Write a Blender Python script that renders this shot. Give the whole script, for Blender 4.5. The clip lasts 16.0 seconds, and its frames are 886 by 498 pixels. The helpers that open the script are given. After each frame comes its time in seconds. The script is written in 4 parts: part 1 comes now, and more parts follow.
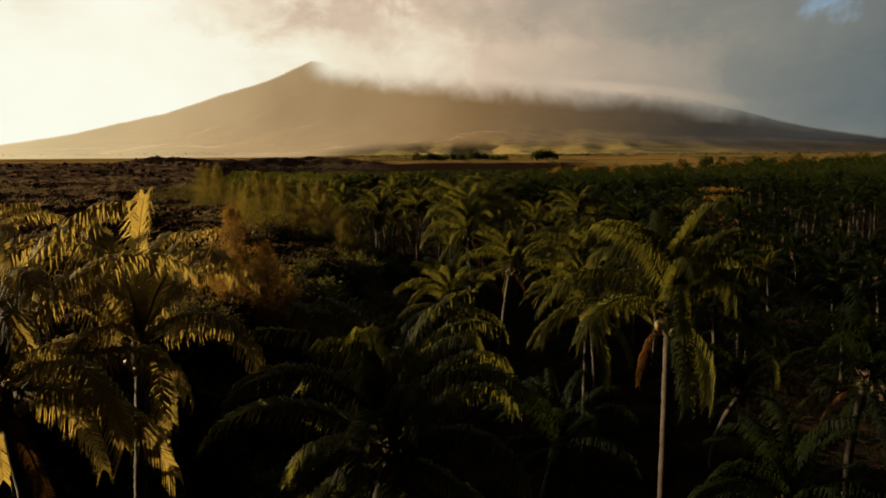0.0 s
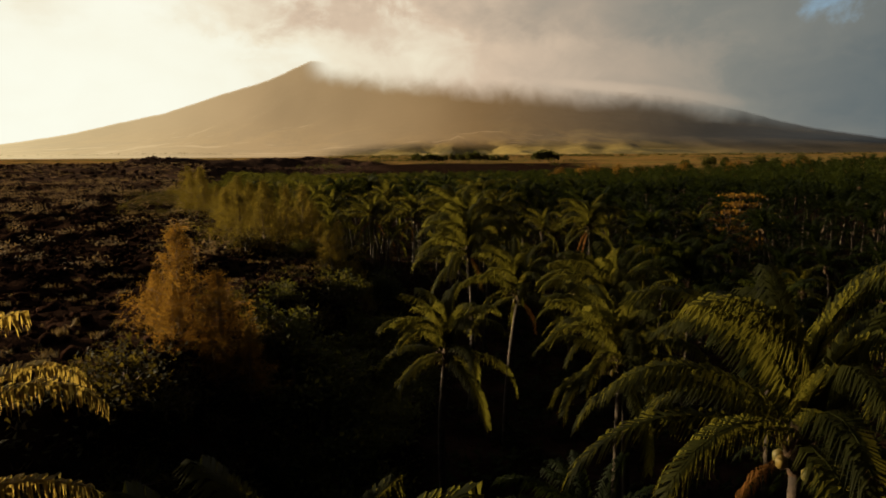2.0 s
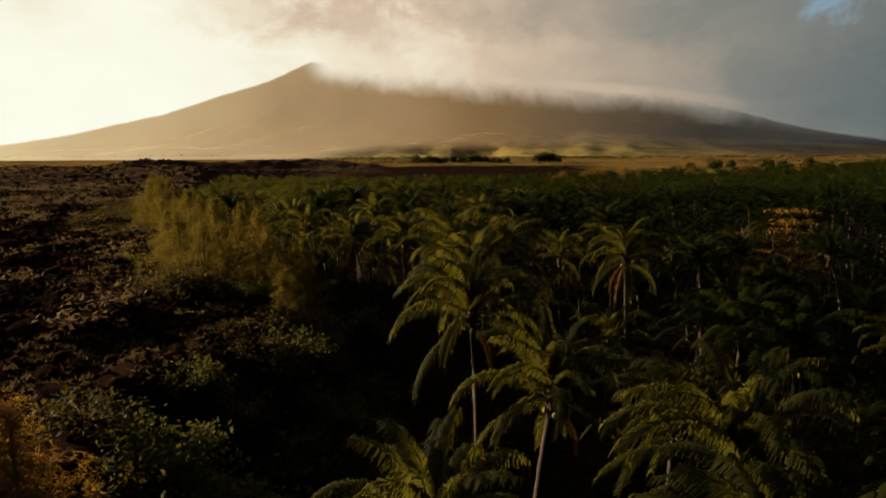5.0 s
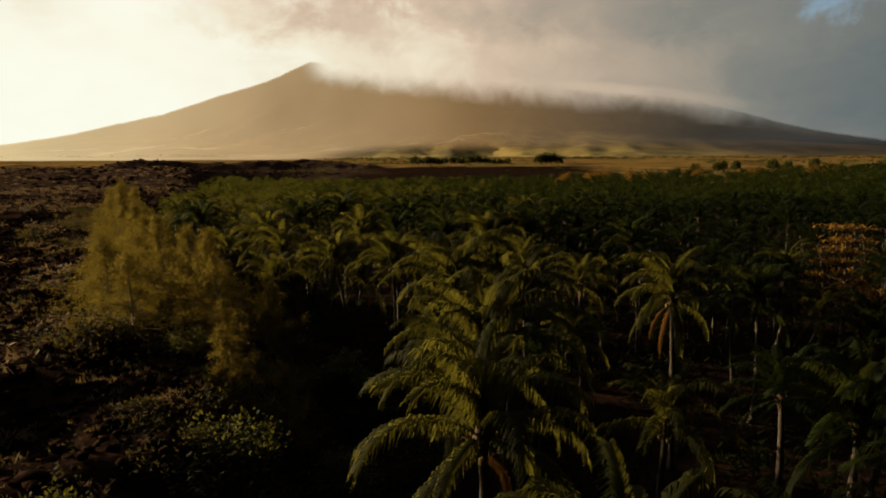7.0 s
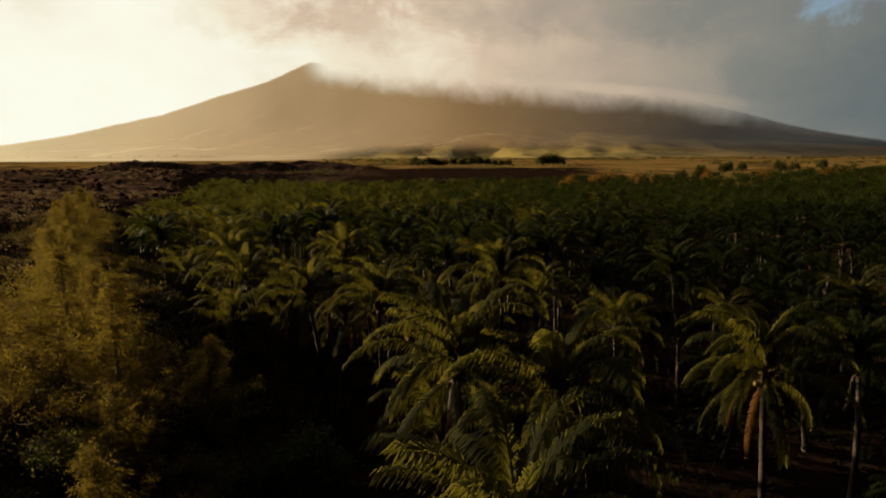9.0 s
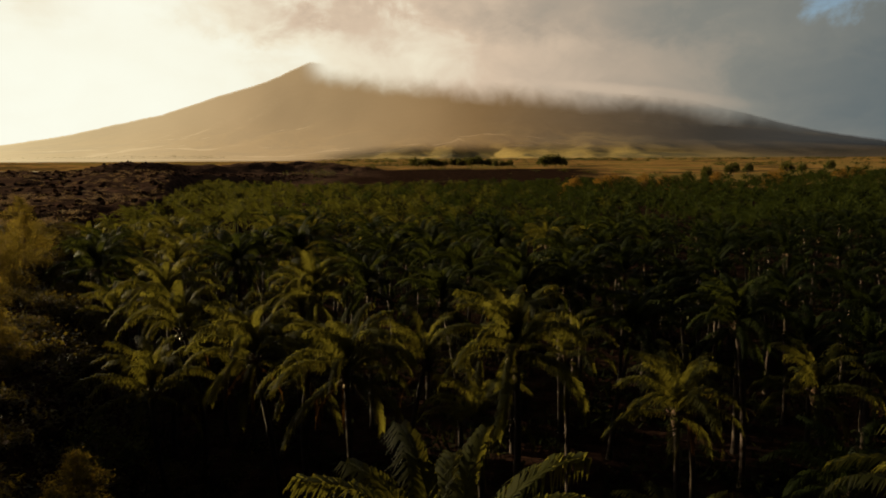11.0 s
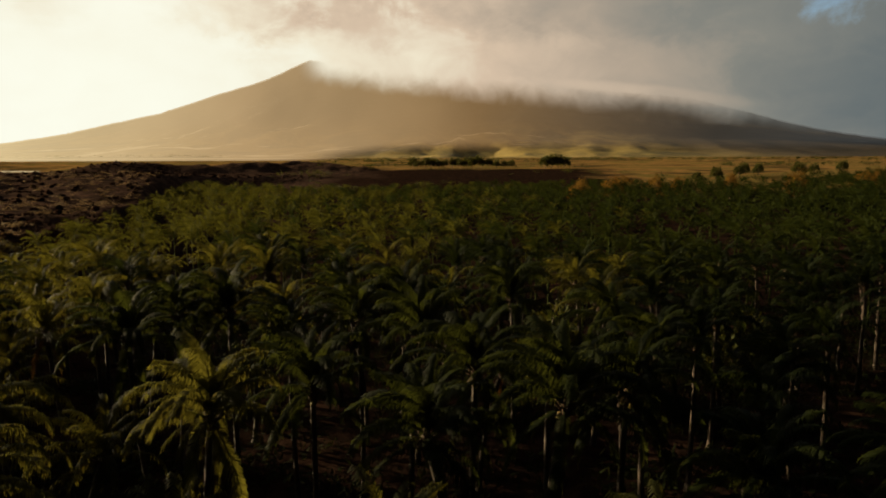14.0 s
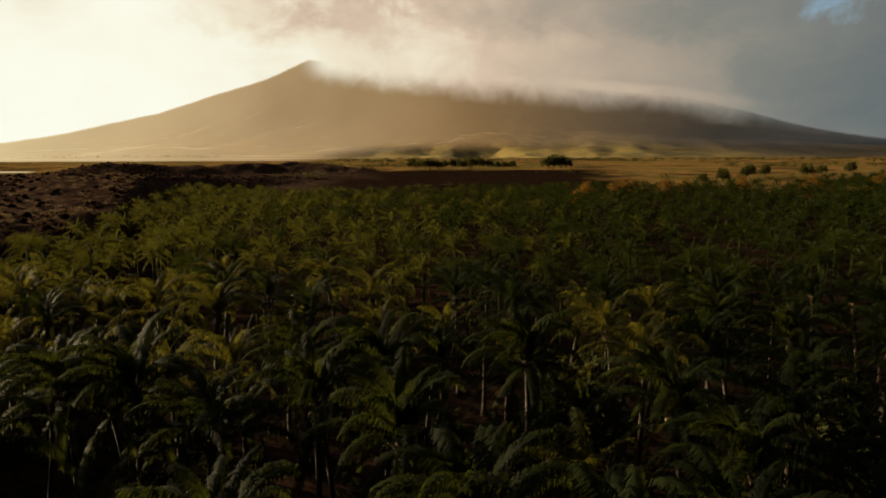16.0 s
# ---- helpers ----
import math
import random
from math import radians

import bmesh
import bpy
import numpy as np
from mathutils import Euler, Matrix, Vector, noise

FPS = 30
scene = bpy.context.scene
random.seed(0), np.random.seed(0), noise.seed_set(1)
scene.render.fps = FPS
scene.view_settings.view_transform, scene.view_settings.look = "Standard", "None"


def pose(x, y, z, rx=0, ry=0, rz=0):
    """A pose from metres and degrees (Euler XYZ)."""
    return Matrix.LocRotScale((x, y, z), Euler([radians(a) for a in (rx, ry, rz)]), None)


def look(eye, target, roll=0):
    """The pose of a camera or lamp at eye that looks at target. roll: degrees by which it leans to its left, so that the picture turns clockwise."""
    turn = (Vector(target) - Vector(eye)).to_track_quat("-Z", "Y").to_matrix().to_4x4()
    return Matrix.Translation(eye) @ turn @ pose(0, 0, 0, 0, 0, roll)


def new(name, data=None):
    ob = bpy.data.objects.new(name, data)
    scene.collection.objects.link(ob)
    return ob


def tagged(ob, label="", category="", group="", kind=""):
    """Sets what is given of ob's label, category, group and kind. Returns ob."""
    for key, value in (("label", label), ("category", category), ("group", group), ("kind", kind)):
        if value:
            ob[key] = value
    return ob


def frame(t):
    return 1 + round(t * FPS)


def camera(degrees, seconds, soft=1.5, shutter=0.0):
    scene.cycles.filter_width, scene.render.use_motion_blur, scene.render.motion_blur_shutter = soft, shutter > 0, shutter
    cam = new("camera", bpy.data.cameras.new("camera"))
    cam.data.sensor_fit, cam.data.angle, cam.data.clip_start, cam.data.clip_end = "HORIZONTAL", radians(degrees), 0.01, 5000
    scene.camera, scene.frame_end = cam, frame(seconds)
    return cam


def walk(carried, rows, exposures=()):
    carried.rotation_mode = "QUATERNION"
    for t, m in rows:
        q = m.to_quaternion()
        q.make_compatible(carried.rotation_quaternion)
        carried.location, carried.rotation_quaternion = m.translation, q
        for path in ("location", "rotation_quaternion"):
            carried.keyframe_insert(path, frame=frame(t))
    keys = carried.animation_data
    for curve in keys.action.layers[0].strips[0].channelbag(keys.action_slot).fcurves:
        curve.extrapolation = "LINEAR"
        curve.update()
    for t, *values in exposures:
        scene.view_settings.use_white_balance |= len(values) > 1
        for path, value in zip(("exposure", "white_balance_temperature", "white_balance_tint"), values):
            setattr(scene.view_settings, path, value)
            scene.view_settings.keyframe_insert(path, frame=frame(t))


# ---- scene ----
cam = camera(66.6, 16.0, soft=1.8)
METRES, EYE, TILT, LEAN, TURN = 100.0, 20.0, 0.0, 1.8, 0.0
ROWS = [
    (0.0, 0.0, 0.0, 0.0, 0.17, -6.89, -1.41),
    (0.5, 0.0006, 0.0189, 0.0009, 0.18, -6.9, -1.43),
    (1.0, 0.0013, 0.0394, 0.0027, 0.18, -6.9, -1.43),
    (1.5, 0.002, 0.0606, 0.0045, 0.18, -6.9, -1.45),
    (2.0, 0.0026, 0.0831, 0.0062, 0.18, -6.89, -1.45),
    (2.5, 0.0031, 0.1067, 0.0083, 0.19, -6.89, -1.44),
    (3.0, 0.0038, 0.1315, 0.0104, 0.2, -6.85, -1.46),
    (3.5, 0.0044, 0.1582, 0.0124, 0.19, -6.83, -1.47),
    (4.0, 0.0051, 0.1862, 0.0142, 0.19, -6.8, -1.48),
    (6.5, 0.0075, 0.3376, 0.025, 0.19, -6.76, -1.53),
    (7.0, 0.0078, 0.3692, 0.0274, 0.18, -6.76, -1.53),
    (7.5, 0.0078, 0.4018, 0.0297, 0.17, -6.73, -1.55),
    (8.0, 0.0081, 0.4342, 0.0321, 0.2, -6.72, -1.54),
    (8.5, 0.0083, 0.4674, 0.0346, 0.2, -6.72, -1.54),
    (9.0, 0.0088, 0.5012, 0.0371, 0.21, -6.72, -1.54),
    (11.5, 0.0132, 0.6762, 0.0498, 0.24, -6.71, -1.54),
    (12.0, 0.014, 0.712, 0.0527, 0.24, -6.72, -1.55),
    (12.5, 0.0149, 0.7482, 0.0555, 0.25, -6.75, -1.55),
    (13.0, 0.0156, 0.784, 0.0583, 0.24, -6.78, -1.58),
    (13.5, 0.0162, 0.82, 0.0609, 0.24, -6.8, -1.55),
    (14.0, 0.0169, 0.8557, 0.0635, 0.26, -6.82, -1.58),
    (14.5, 0.0176, 0.8911, 0.0661, 0.26, -6.84, -1.59),
    (15.0, 0.0187, 0.9264, 0.0689, 0.26, -6.82, -1.61),
    (15.5, 0.0197, 0.9617, 0.0719, 0.26, -6.82, -1.59),
    (16.0, 0.0207, 0.9969, 0.0748, 0.27, -6.83, -1.6),
]
walk(cam, [(t, pose(0, 0, EYE, TILT, LEAN, TURN) @ pose(METRES * x, METRES * y, METRES * z, 90 + pitch, roll, yaw)) for t, x, y, z, yaw, pitch, roll in ROWS], [(0.0, 1.44), (16.0, 1.44)])

# ---- world, sun ----
SUN_AZ, SUN_EL = -67.0, 14.0          # degrees, from straight ahead (y) towards x; above the horizon
SUN_DIR = Vector((math.sin(radians(SUN_AZ)) * math.cos(radians(SUN_EL)),
                  math.cos(radians(SUN_AZ)) * math.cos(radians(SUN_EL)), math.sin(radians(SUN_EL))))
sun = new("sun", bpy.data.lights.new("sun", "SUN"))
sun.data.energy, sun.data.angle, sun.data.color = 4.2, radians(0.6), (1.0, 0.79, 0.45)
sun.matrix_world = look(SUN_DIR * 200, (0, 0, 0))
SKY_GAIN = 0.354                      # level of the cloud deck against the sun
EYE_MID = (0.9, 45.0, 23.0)


def direction(az, el):
    a, e = radians(az), radians(el)
    return (math.sin(a) * math.cos(e), math.cos(a) * math.cos(e), math.sin(e))


def node(nt, kind):
    return nt.nodes.new(kind)


def wire(nt, a, b):
    nt.links.new(a, b)


def calc(nt, op, a, b=None, clamp=False):
    n = node(nt, "ShaderNodeMath")
    n.operation, n.use_clamp = op, clamp
    for i, v in enumerate((a, b)):
        if v is None:
            continue
        if isinstance(v, (int, float)):
            n.inputs[i].default_value = v
        else:
            wire(nt, v, n.inputs[i])
    return n.outputs[0]


def remap(nt, v, a, b, c=0.0, d=1.0, smooth=True):
    n = node(nt, "ShaderNodeMapRange")
    n.interpolation_type, n.clamp = "SMOOTHSTEP" if smooth else "LINEAR", True
    wire(nt, v, n.inputs[0])
    for i, x in enumerate((a, b, c, d)):
        n.inputs[i + 1].default_value = x
    return n.outputs[0]


def ramp(nt, v, stops):
    n = node(nt, "ShaderNodeValToRGB")
    wire(nt, v, n.inputs[0])
    el = n.color_ramp.elements
    while len(el) < len(stops):
        el.new(0.5)
    for e, (p, c) in zip(el, stops):
        e.position, e.color = p, (*c, 1.0)
    return n.outputs[0]


def scaled(nt, vec, s):
    n = node(nt, "ShaderNodeVectorMath")
    n.operation = "MULTIPLY"
    wire(nt, vec, n.inputs[0])
    n.inputs[1].default_value = s
    return n.outputs[0]


def dotted(nt, vec, d):
    n = node(nt, "ShaderNodeVectorMath")
    n.operation = "DOT_PRODUCT"
    wire(nt, vec, n.inputs[0])
    n.inputs[1].default_value = d
    return n.outputs["Value"]


def noisy(nt, vec, scale, detail=4.0, rough=0.55, warp=0.0):
    n = node(nt, "ShaderNodeTexNoise")
    if vec is not None:
        wire(nt, vec, n.inputs["Vector"])
    n.inputs["Scale"].default_value, n.inputs["Detail"].default_value = scale, detail
    n.inputs["Roughness"].default_value, n.inputs["Distortion"].default_value = rough, warp
    return n.outputs[0]


def blend(nt, f, a, b, mode="MIX"):
    n = node(nt, "ShaderNodeMix")
    n.data_type, n.blend_type = "RGBA", mode
    for i, v in ((0, f), (6, a), (7, b)):
        if isinstance(v, (int, float)):
            n.inputs[i].default_value = v
        elif isinstance(v, tuple):
            n.inputs[i].default_value = (*v, 1.0)
        else:
            wire(nt, v, n.inputs[i])
    return n.outputs[2]


def cloud_cover(nt, vec):
    """Colour of the evening cloud deck in a direction: bright round the low sun, grey away from it, with soft banks."""
    glow = remap(nt, dotted(nt, vec, direction(-38, 4)), -0.3, 1.0, smooth=False)
    big = noisy(nt, scaled(nt, vec, (1.0, 1.0, 2.0)), 4.2, 4.0, 0.5, 0.4)
    fine = noisy(nt, scaled(nt, vec, (1.0, 1.0, 1.5)), 11.0, 6.0, 0.58, 0.3)
    wisp = noisy(nt, scaled(nt, vec, (1.0, 1.0, 1.3)), 22.0, 5.0, 0.6, 0.6)

    def bank(az, el, width, height, lean=0.0):
        """A ragged oval of cloud, by the tangents of its place and half sizes."""
        sep = node(nt, "ShaderNodeSeparateXYZ")
        wire(nt, vec, sep.inputs[0])
        ahead = calc(nt, "MAXIMUM", sep.outputs[1], 0.2)
        u = calc(nt, "SUBTRACT", calc(nt, "DIVIDE", sep.outputs[0], ahead), az)
        v = calc(nt, "SUBTRACT", calc(nt, "SUBTRACT", calc(nt, "DIVIDE", sep.outputs[2], ahead), el), calc(nt, "MULTIPLY", u, lean))
        u, v = calc(nt, "DIVIDE", u, width), calc(nt, "DIVIDE", v, height)
        r = calc(nt, "ADD", calc(nt, "MULTIPLY", u, u), calc(nt, "MULTIPLY", v, v))
        r = calc(nt, "ADD", r, calc(nt, "MULTIPLY", calc(nt, "SUBTRACT", fine, 0.5), 2.2))
        return remap(nt, calc(nt, "ADD", r, calc(nt, "MULTIPLY", calc(nt, "SUBTRACT", wisp, 0.5), 1.0)), 1.5, 0.1)

    v = calc(nt, "ADD", glow, calc(nt, "MULTIPLY", calc(nt, "SUBTRACT", big, 0.5), 0.10))
    v = calc(nt, "ADD", v, calc(nt, "MULTIPLY", calc(nt, "SUBTRACT", fine, 0.5), 0.10))
    for place, gain in (((-0.08, 0.17, 0.22, 0.10, 0.0), -0.035), ((-0.30, 0.22, 0.13, 0.04, -0.12), -0.075), ((-0.12, 0.225, 0.08, 0.055, -0.3), -0.05), ((0.00, 0.165, 0.15, 0.05, -0.10), 0.02),
                        ((0.16, 0.24, 0.30, 0.06, -0.05), -0.045), ((-0.58, 0.235, 0.07, 0.03, 0.0), -0.06), ((0.31, 0.106, 0.15, 0.012, -0.11), 0.045), ((0.60, 0.12, 0.22, 0.07, -0.1), -0.045)):
        v = calc(nt, "ADD", v, calc(nt, "MULTIPLY", bank(*place), gain))
    v = calc(nt, "ADD", v, 0.0, clamp=True)
    deck = ramp(nt, v, [(0.0, (0.010, 0.013, 0.016)), (0.28, (0.030, 0.035, 0.038)), (0.44, (0.130, 0.158, 0.165)), (0.60, (0.245, 0.245, 0.215)), (0.72, (0.46, 0.378, 0.29)), (0.80, (0.70, 0.548, 0.40)),
                       (0.86, (0.90, 0.81, 0.62)), (0.91, (0.97, 0.94, 0.77)), (1.0, (1.02, 1.02, 0.87))])
    return blend(nt, 1.0, deck, (SKY_GAIN,) * 3, "MULTIPLY"), fine


world = bpy.data.worlds.new("evening_sky")
world.use_nodes = True
scene.world = world
wn = world.node_tree
wn.nodes.clear()
sky = node(wn, "ShaderNodeTexSky")
sky.sky_type, sky.sun_disc = "NISHITA", False
sky.sun_elevation, sky.sun_rotation = radians(SUN_EL), radians(SUN_AZ)
w_dir = node(wn, "ShaderNodeTexCoord").outputs["Generated"]
w_cloud, w_fine = cloud_cover(wn, w_dir)
gap = calc(wn, "ADD", dotted(wn, w_dir, direction(29.3, 13.8)), calc(wn, "MULTIPLY", calc(wn, "SUBTRACT", w_fine, 0.5), 0.010))
gap = remap(wn, gap, 0.9982, 1.0004, 0.0, 0.75)
sky_dim = blend(wn, 1.0, sky.outputs[0], (0.05, 0.055, 0.06), "MULTIPLY")
w_back = node(wn, "ShaderNodeBackground")
wire(wn, blend(wn, gap, w_cloud, sky_dim), w_back.inputs[0])
wire(wn, w_back.outputs[0], node(wn, "ShaderNodeOutputWorld").inputs[0])


# ---- materials ----
def material(name):
    m = bpy.data.materials.new(name)
    m.use_nodes = True
    nt = m.node_tree
    nt.nodes.clear()
    out = node(nt, "ShaderNodeOutputMaterial")
    return m, nt, out


def surface(name, build, rough=0.8, bump=0.0, bump_scale=6.0, spec=0.3):
    """A solid material: build(nt, position) gives the base colour."""
    m, nt, out = material(name)
    p = node(nt, "ShaderNodeBsdfPrincipled")
    pos = node(nt, "ShaderNodeNewGeometry").outputs["Position"]
    wire(nt, build(nt, pos), p.inputs["Base Color"])
    p.inputs["Roughness"].default_value = rough
    p.inputs["Specular IOR Level"].default_value = spec
    if bump:
        b = node(nt, "ShaderNodeBump")
        b.inputs["Strength"].default_value, b.inputs["Distance"].default_value = 0.8, bump
        wire(nt, noisy(nt, pos, bump_scale, 8.0, 0.65), b.inputs["Height"])
        wire(nt, b.outputs[0], p.inputs["Normal"])
    wire(nt, p.outputs[0], out.inputs[0])
    return m


def foliage(name, dark, light, through_light, share=0.35, by_object=False, rough=0.5, spec=0.35, grain=0.6):
    """Leaves: two tones mixed leaf by leaf and patch by patch, part of the light passing through."""
    m, nt, out = material(name)
    if by_object:
        rnd = node(nt, "ShaderNodeObjectInfo").outputs["Random"]
    else:
        tint = node(nt, "ShaderNodeAttribute")
        tint.attribute_name = "tint"
        rnd = tint.outputs["Fac"]
    isl = node(nt, "ShaderNodeNewGeometry")
    patch = noisy(nt, isl.outputs["Position"], grain, 3.0)
    f = calc(nt, "ADD", calc(nt, "MULTIPLY", rnd, 0.55), calc(nt, "MULTIPLY", isl.outputs["Random Per Island"], 0.25))
    f = calc(nt, "ADD", f, calc(nt, "MULTIPLY", calc(nt, "SUBTRACT", patch, 0.42), 1.3), clamp=True)
    p = node(nt, "ShaderNodeBsdfPrincipled")
    wire(nt, blend(nt, f, dark, light), p.inputs["Base Color"])
    p.inputs["Roughness"].default_value, p.inputs["Specular IOR Level"].default_value = rough, spec
    t = node(nt, "ShaderNodeBsdfTranslucent")
    wire(nt, blend(nt, f, tuple(c * 0.6 for c in through_light), through_light), t.inputs[0])
    mix = node(nt, "ShaderNodeMixShader")
    mix.inputs[0].default_value = share
    wire(nt, p.outputs[0], mix.inputs[1])
    wire(nt, t.outputs[0], mix.inputs[2])
    wire(nt, mix.outputs[0], out.inputs[0])
    return m


def two_tone(a, b, scale, detail=6.0, low=0.35, high=0.65):
    return lambda nt, pos: blend(nt, remap(nt, noisy(nt, pos, scale, detail, 0.6), low, high), a, b)


EDGE_LEAF = ((0.003, 0.0042, 0.0014), (0.030, 0.0315, 0.0072), (0.125, 0.110, 0.015))     # yellow-green, brightened: sunlight on the lava side is in the tone
# darker copy: the grove's own shade is painted into the leaf tone
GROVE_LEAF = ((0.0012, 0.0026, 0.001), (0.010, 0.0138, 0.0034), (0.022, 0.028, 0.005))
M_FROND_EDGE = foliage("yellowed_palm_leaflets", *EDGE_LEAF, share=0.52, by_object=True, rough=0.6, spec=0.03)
# low-sun glare on the left foreground palms, put into their leaf colour
M_FROND_GOLD = foliage("golden_glare_leaflets", (0.026, 0.021, 0.007), (0.095, 0.070, 0.022), (0.38, 0.262, 0.055), share=0.55, by_object=True, rough=0.6, spec=0.03)
# brighter copy of the grove tone, sunlight put into the colour
M_FROND_LIT = foliage("lit_palm_leaflets", (0.002, 0.0036, 0.0013), (0.015, 0.0195, 0.0045), (0.044, 0.050, 0.0075), share=0.42, by_object=True, rough=0.6, spec=0.03)
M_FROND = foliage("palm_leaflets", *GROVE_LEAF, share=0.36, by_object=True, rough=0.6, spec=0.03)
# edge tone dimmed towards the grove's painted shade
M_FROND_EDGE_DIM = foliage("dim_edge_leaflets", (0.0022, 0.0030, 0.001), (0.029, 0.030, 0.0065), (0.115, 0.100, 0.013), share=0.45, by_object=True, rough=0.6, spec=0.03)
# far pair keeps the split: shaded tone, then sunlit tone
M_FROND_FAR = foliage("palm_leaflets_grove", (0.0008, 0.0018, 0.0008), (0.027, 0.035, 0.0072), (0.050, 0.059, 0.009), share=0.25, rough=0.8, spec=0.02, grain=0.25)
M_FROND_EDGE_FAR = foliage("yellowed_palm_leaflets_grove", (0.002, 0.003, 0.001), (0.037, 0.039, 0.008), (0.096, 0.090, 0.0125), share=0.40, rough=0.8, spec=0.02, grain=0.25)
M_DRY = foliage("dead_palm_leaflets", (0.035, 0.015, 0.005), (0.10, 0.046, 0.014), (0.10, 0.045, 0.010), 0.3, True, 0.9, 0.0)
M_NEEDLE_GOLD = foliage("golden_needles", (0.045, 0.025, 0.008), (0.115, 0.064, 0.017), (0.25, 0.130, 0.020), 0.58, False, 0.8, 0.05)
M_NEEDLE = foliage("olive_needles", (0.026, 0.022, 0.006), (0.056, 0.044, 0.010), (0.140, 0.100, 0.014), 0.62, False, 0.8, 0.05)
M_LEAF = foliage("broad_leaves", (0.016, 0.023, 0.006), (0.050, 0.052, 0.012), (0.10, 0.092, 0.011), 0.3, False, 0.6, 0.06, 0.9)
M_SHRUB = foliage("shrub_leaves", (0.020, 0.026, 0.008), (0.060, 0.060, 0.014), (0.11, 0.10, 0.014), 0.45, False, 0.7, 0.05, 0.5)
M_SCRUB = foliage("scrub_leaves", (0.011, 0.010, 0.0035), (0.038, 0.031, 0.008), (0.085, 0.062, 0.010), 0.42, False, 0.7, 0.05, 0.5)
# darkened copy of the broad leaves, with the shade under palms painted in
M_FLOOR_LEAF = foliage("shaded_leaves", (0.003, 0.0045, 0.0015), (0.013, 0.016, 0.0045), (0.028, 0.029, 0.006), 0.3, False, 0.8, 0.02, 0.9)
M_TUFT = foliage("pale_grass", (0.05, 0.034, 0.017), (0.16, 0.105, 0.05), (0.17, 0.11, 0.04), 0.3, False, 0.8, 0.1, 0.3)
M_PALE = foliage("pale_shrub_leaves", (0.10, 0.066, 0.035), (0.24, 0.165, 0.09), (0.2, 0.13, 0.06), 0.3, False, 0.8, 0.05, 0.3)
M_TRUNK = surface("palm_bark", two_tone((0.021, 0.013, 0.009), (0.054, 0.036, 0.025), 3.0), 0.85, 0.03, 9.0)
M_BARK = surface("tree_bark", two_tone((0.07, 0.045, 0.03), (0.15, 0.10, 0.07), 4.0), 0.9, 0.03, 8.0)
M_FIBRE = surface("palm_fibre", two_tone((0.024, 0.012, 0.005), (0.062, 0.032, 0.013), 9.0), 0.9, 0.04, 20.0)
M_NUT = surface("coconut_husk", two_tone((0.07, 0.06, 0.015), (0.20, 0.13, 0.03), 2.0), 0.5)
M_LAVA = surface("lava_rock", two_tone((0.008, 0.0048, 0.0038), (0.034, 0.0175, 0.012), 0.35, 9.0), 1.0, 0.25, 1.6, 0.0)


def ground_colour(nt, pos):
    """Black lava and soil near by, dry golden grass on the plain below the volcano."""
    sep = node(nt, "ShaderNodeSeparateXYZ")
    wire(nt, pos, sep.inputs[0])
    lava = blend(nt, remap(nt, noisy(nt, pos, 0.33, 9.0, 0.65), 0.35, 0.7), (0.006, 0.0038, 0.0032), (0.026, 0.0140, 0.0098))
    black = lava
    # lava lightens with distance: the evening haze is painted into its colour
    hazy_lava = blend(nt, remap(nt, noisy(nt, pos, 0.21, 9.0, 0.65), 0.35, 0.7), (0.020, 0.0132, 0.0108), (0.070, 0.041, 0.030))
    lava = blend(nt, remap(nt, sep.outputs[1], 90.0, 240.0), lava, hazy_lava)
    litter = blend(nt, remap(nt, noisy(nt, pos, 0.12, 6.0), 0.4, 0.62), lava, (0.032, 0.0150, 0.009))
    # grove floor blackened: the canopy's shade is put into the ground colour
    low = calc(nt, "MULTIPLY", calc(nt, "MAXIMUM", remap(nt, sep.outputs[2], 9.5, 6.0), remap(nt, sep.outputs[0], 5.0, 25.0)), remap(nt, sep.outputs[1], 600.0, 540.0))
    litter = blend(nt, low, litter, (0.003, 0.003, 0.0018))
    far = noisy(nt, scaled(nt, pos, (1.0, 1.9, 1.0)), 0.009, 8.0, 0.62)
    grass = ramp(nt, far, [(0.33, (0.022, 0.022, 0.010)), (0.43, (0.085, 0.056, 0.021)), (0.50, (0.21, 0.118, 0.042)), (0.56, (0.10, 0.080, 0.024)), (0.63, (0.15, 0.095, 0.035)), (0.74, (0.035, 0.032, 0.014))])
    edge = calc(nt, "ADD", sep.outputs[1], calc(nt, "MULTIPLY", noisy(nt, pos, 0.012, 5.0), 160.0))
    west = remap(nt, sep.outputs[0], -230.0, -150.0)
    ragged = calc(nt, "MULTIPLY", noisy(nt, pos, 0.02, 5.0), 120.0)
    sx, sy = calc(nt, "ADD", sep.outputs[0], ragged), calc(nt, "ADD", sep.outputs[1], ragged)
    ridge = calc(nt, "MULTIPLY", remap(nt, sx, 0.0, -50.0), remap(nt, sy, 960.0, 900.0))
    tongue = calc(nt, "MULTIPLY", remap(nt, sx, 240.0, 190.0), remap(nt, sy, 905.0, 880.0))
    crest = calc(nt, "MAXIMUM", ridge, tongue)
    litter = blend(nt, tongue, blend(nt, ridge, litter, lava), blend(nt, ridge, black, lava))
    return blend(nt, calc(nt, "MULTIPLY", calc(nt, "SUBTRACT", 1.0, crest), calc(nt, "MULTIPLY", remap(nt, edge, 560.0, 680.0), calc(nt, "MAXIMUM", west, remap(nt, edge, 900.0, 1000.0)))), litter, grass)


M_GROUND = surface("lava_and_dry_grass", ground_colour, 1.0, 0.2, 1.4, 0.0)


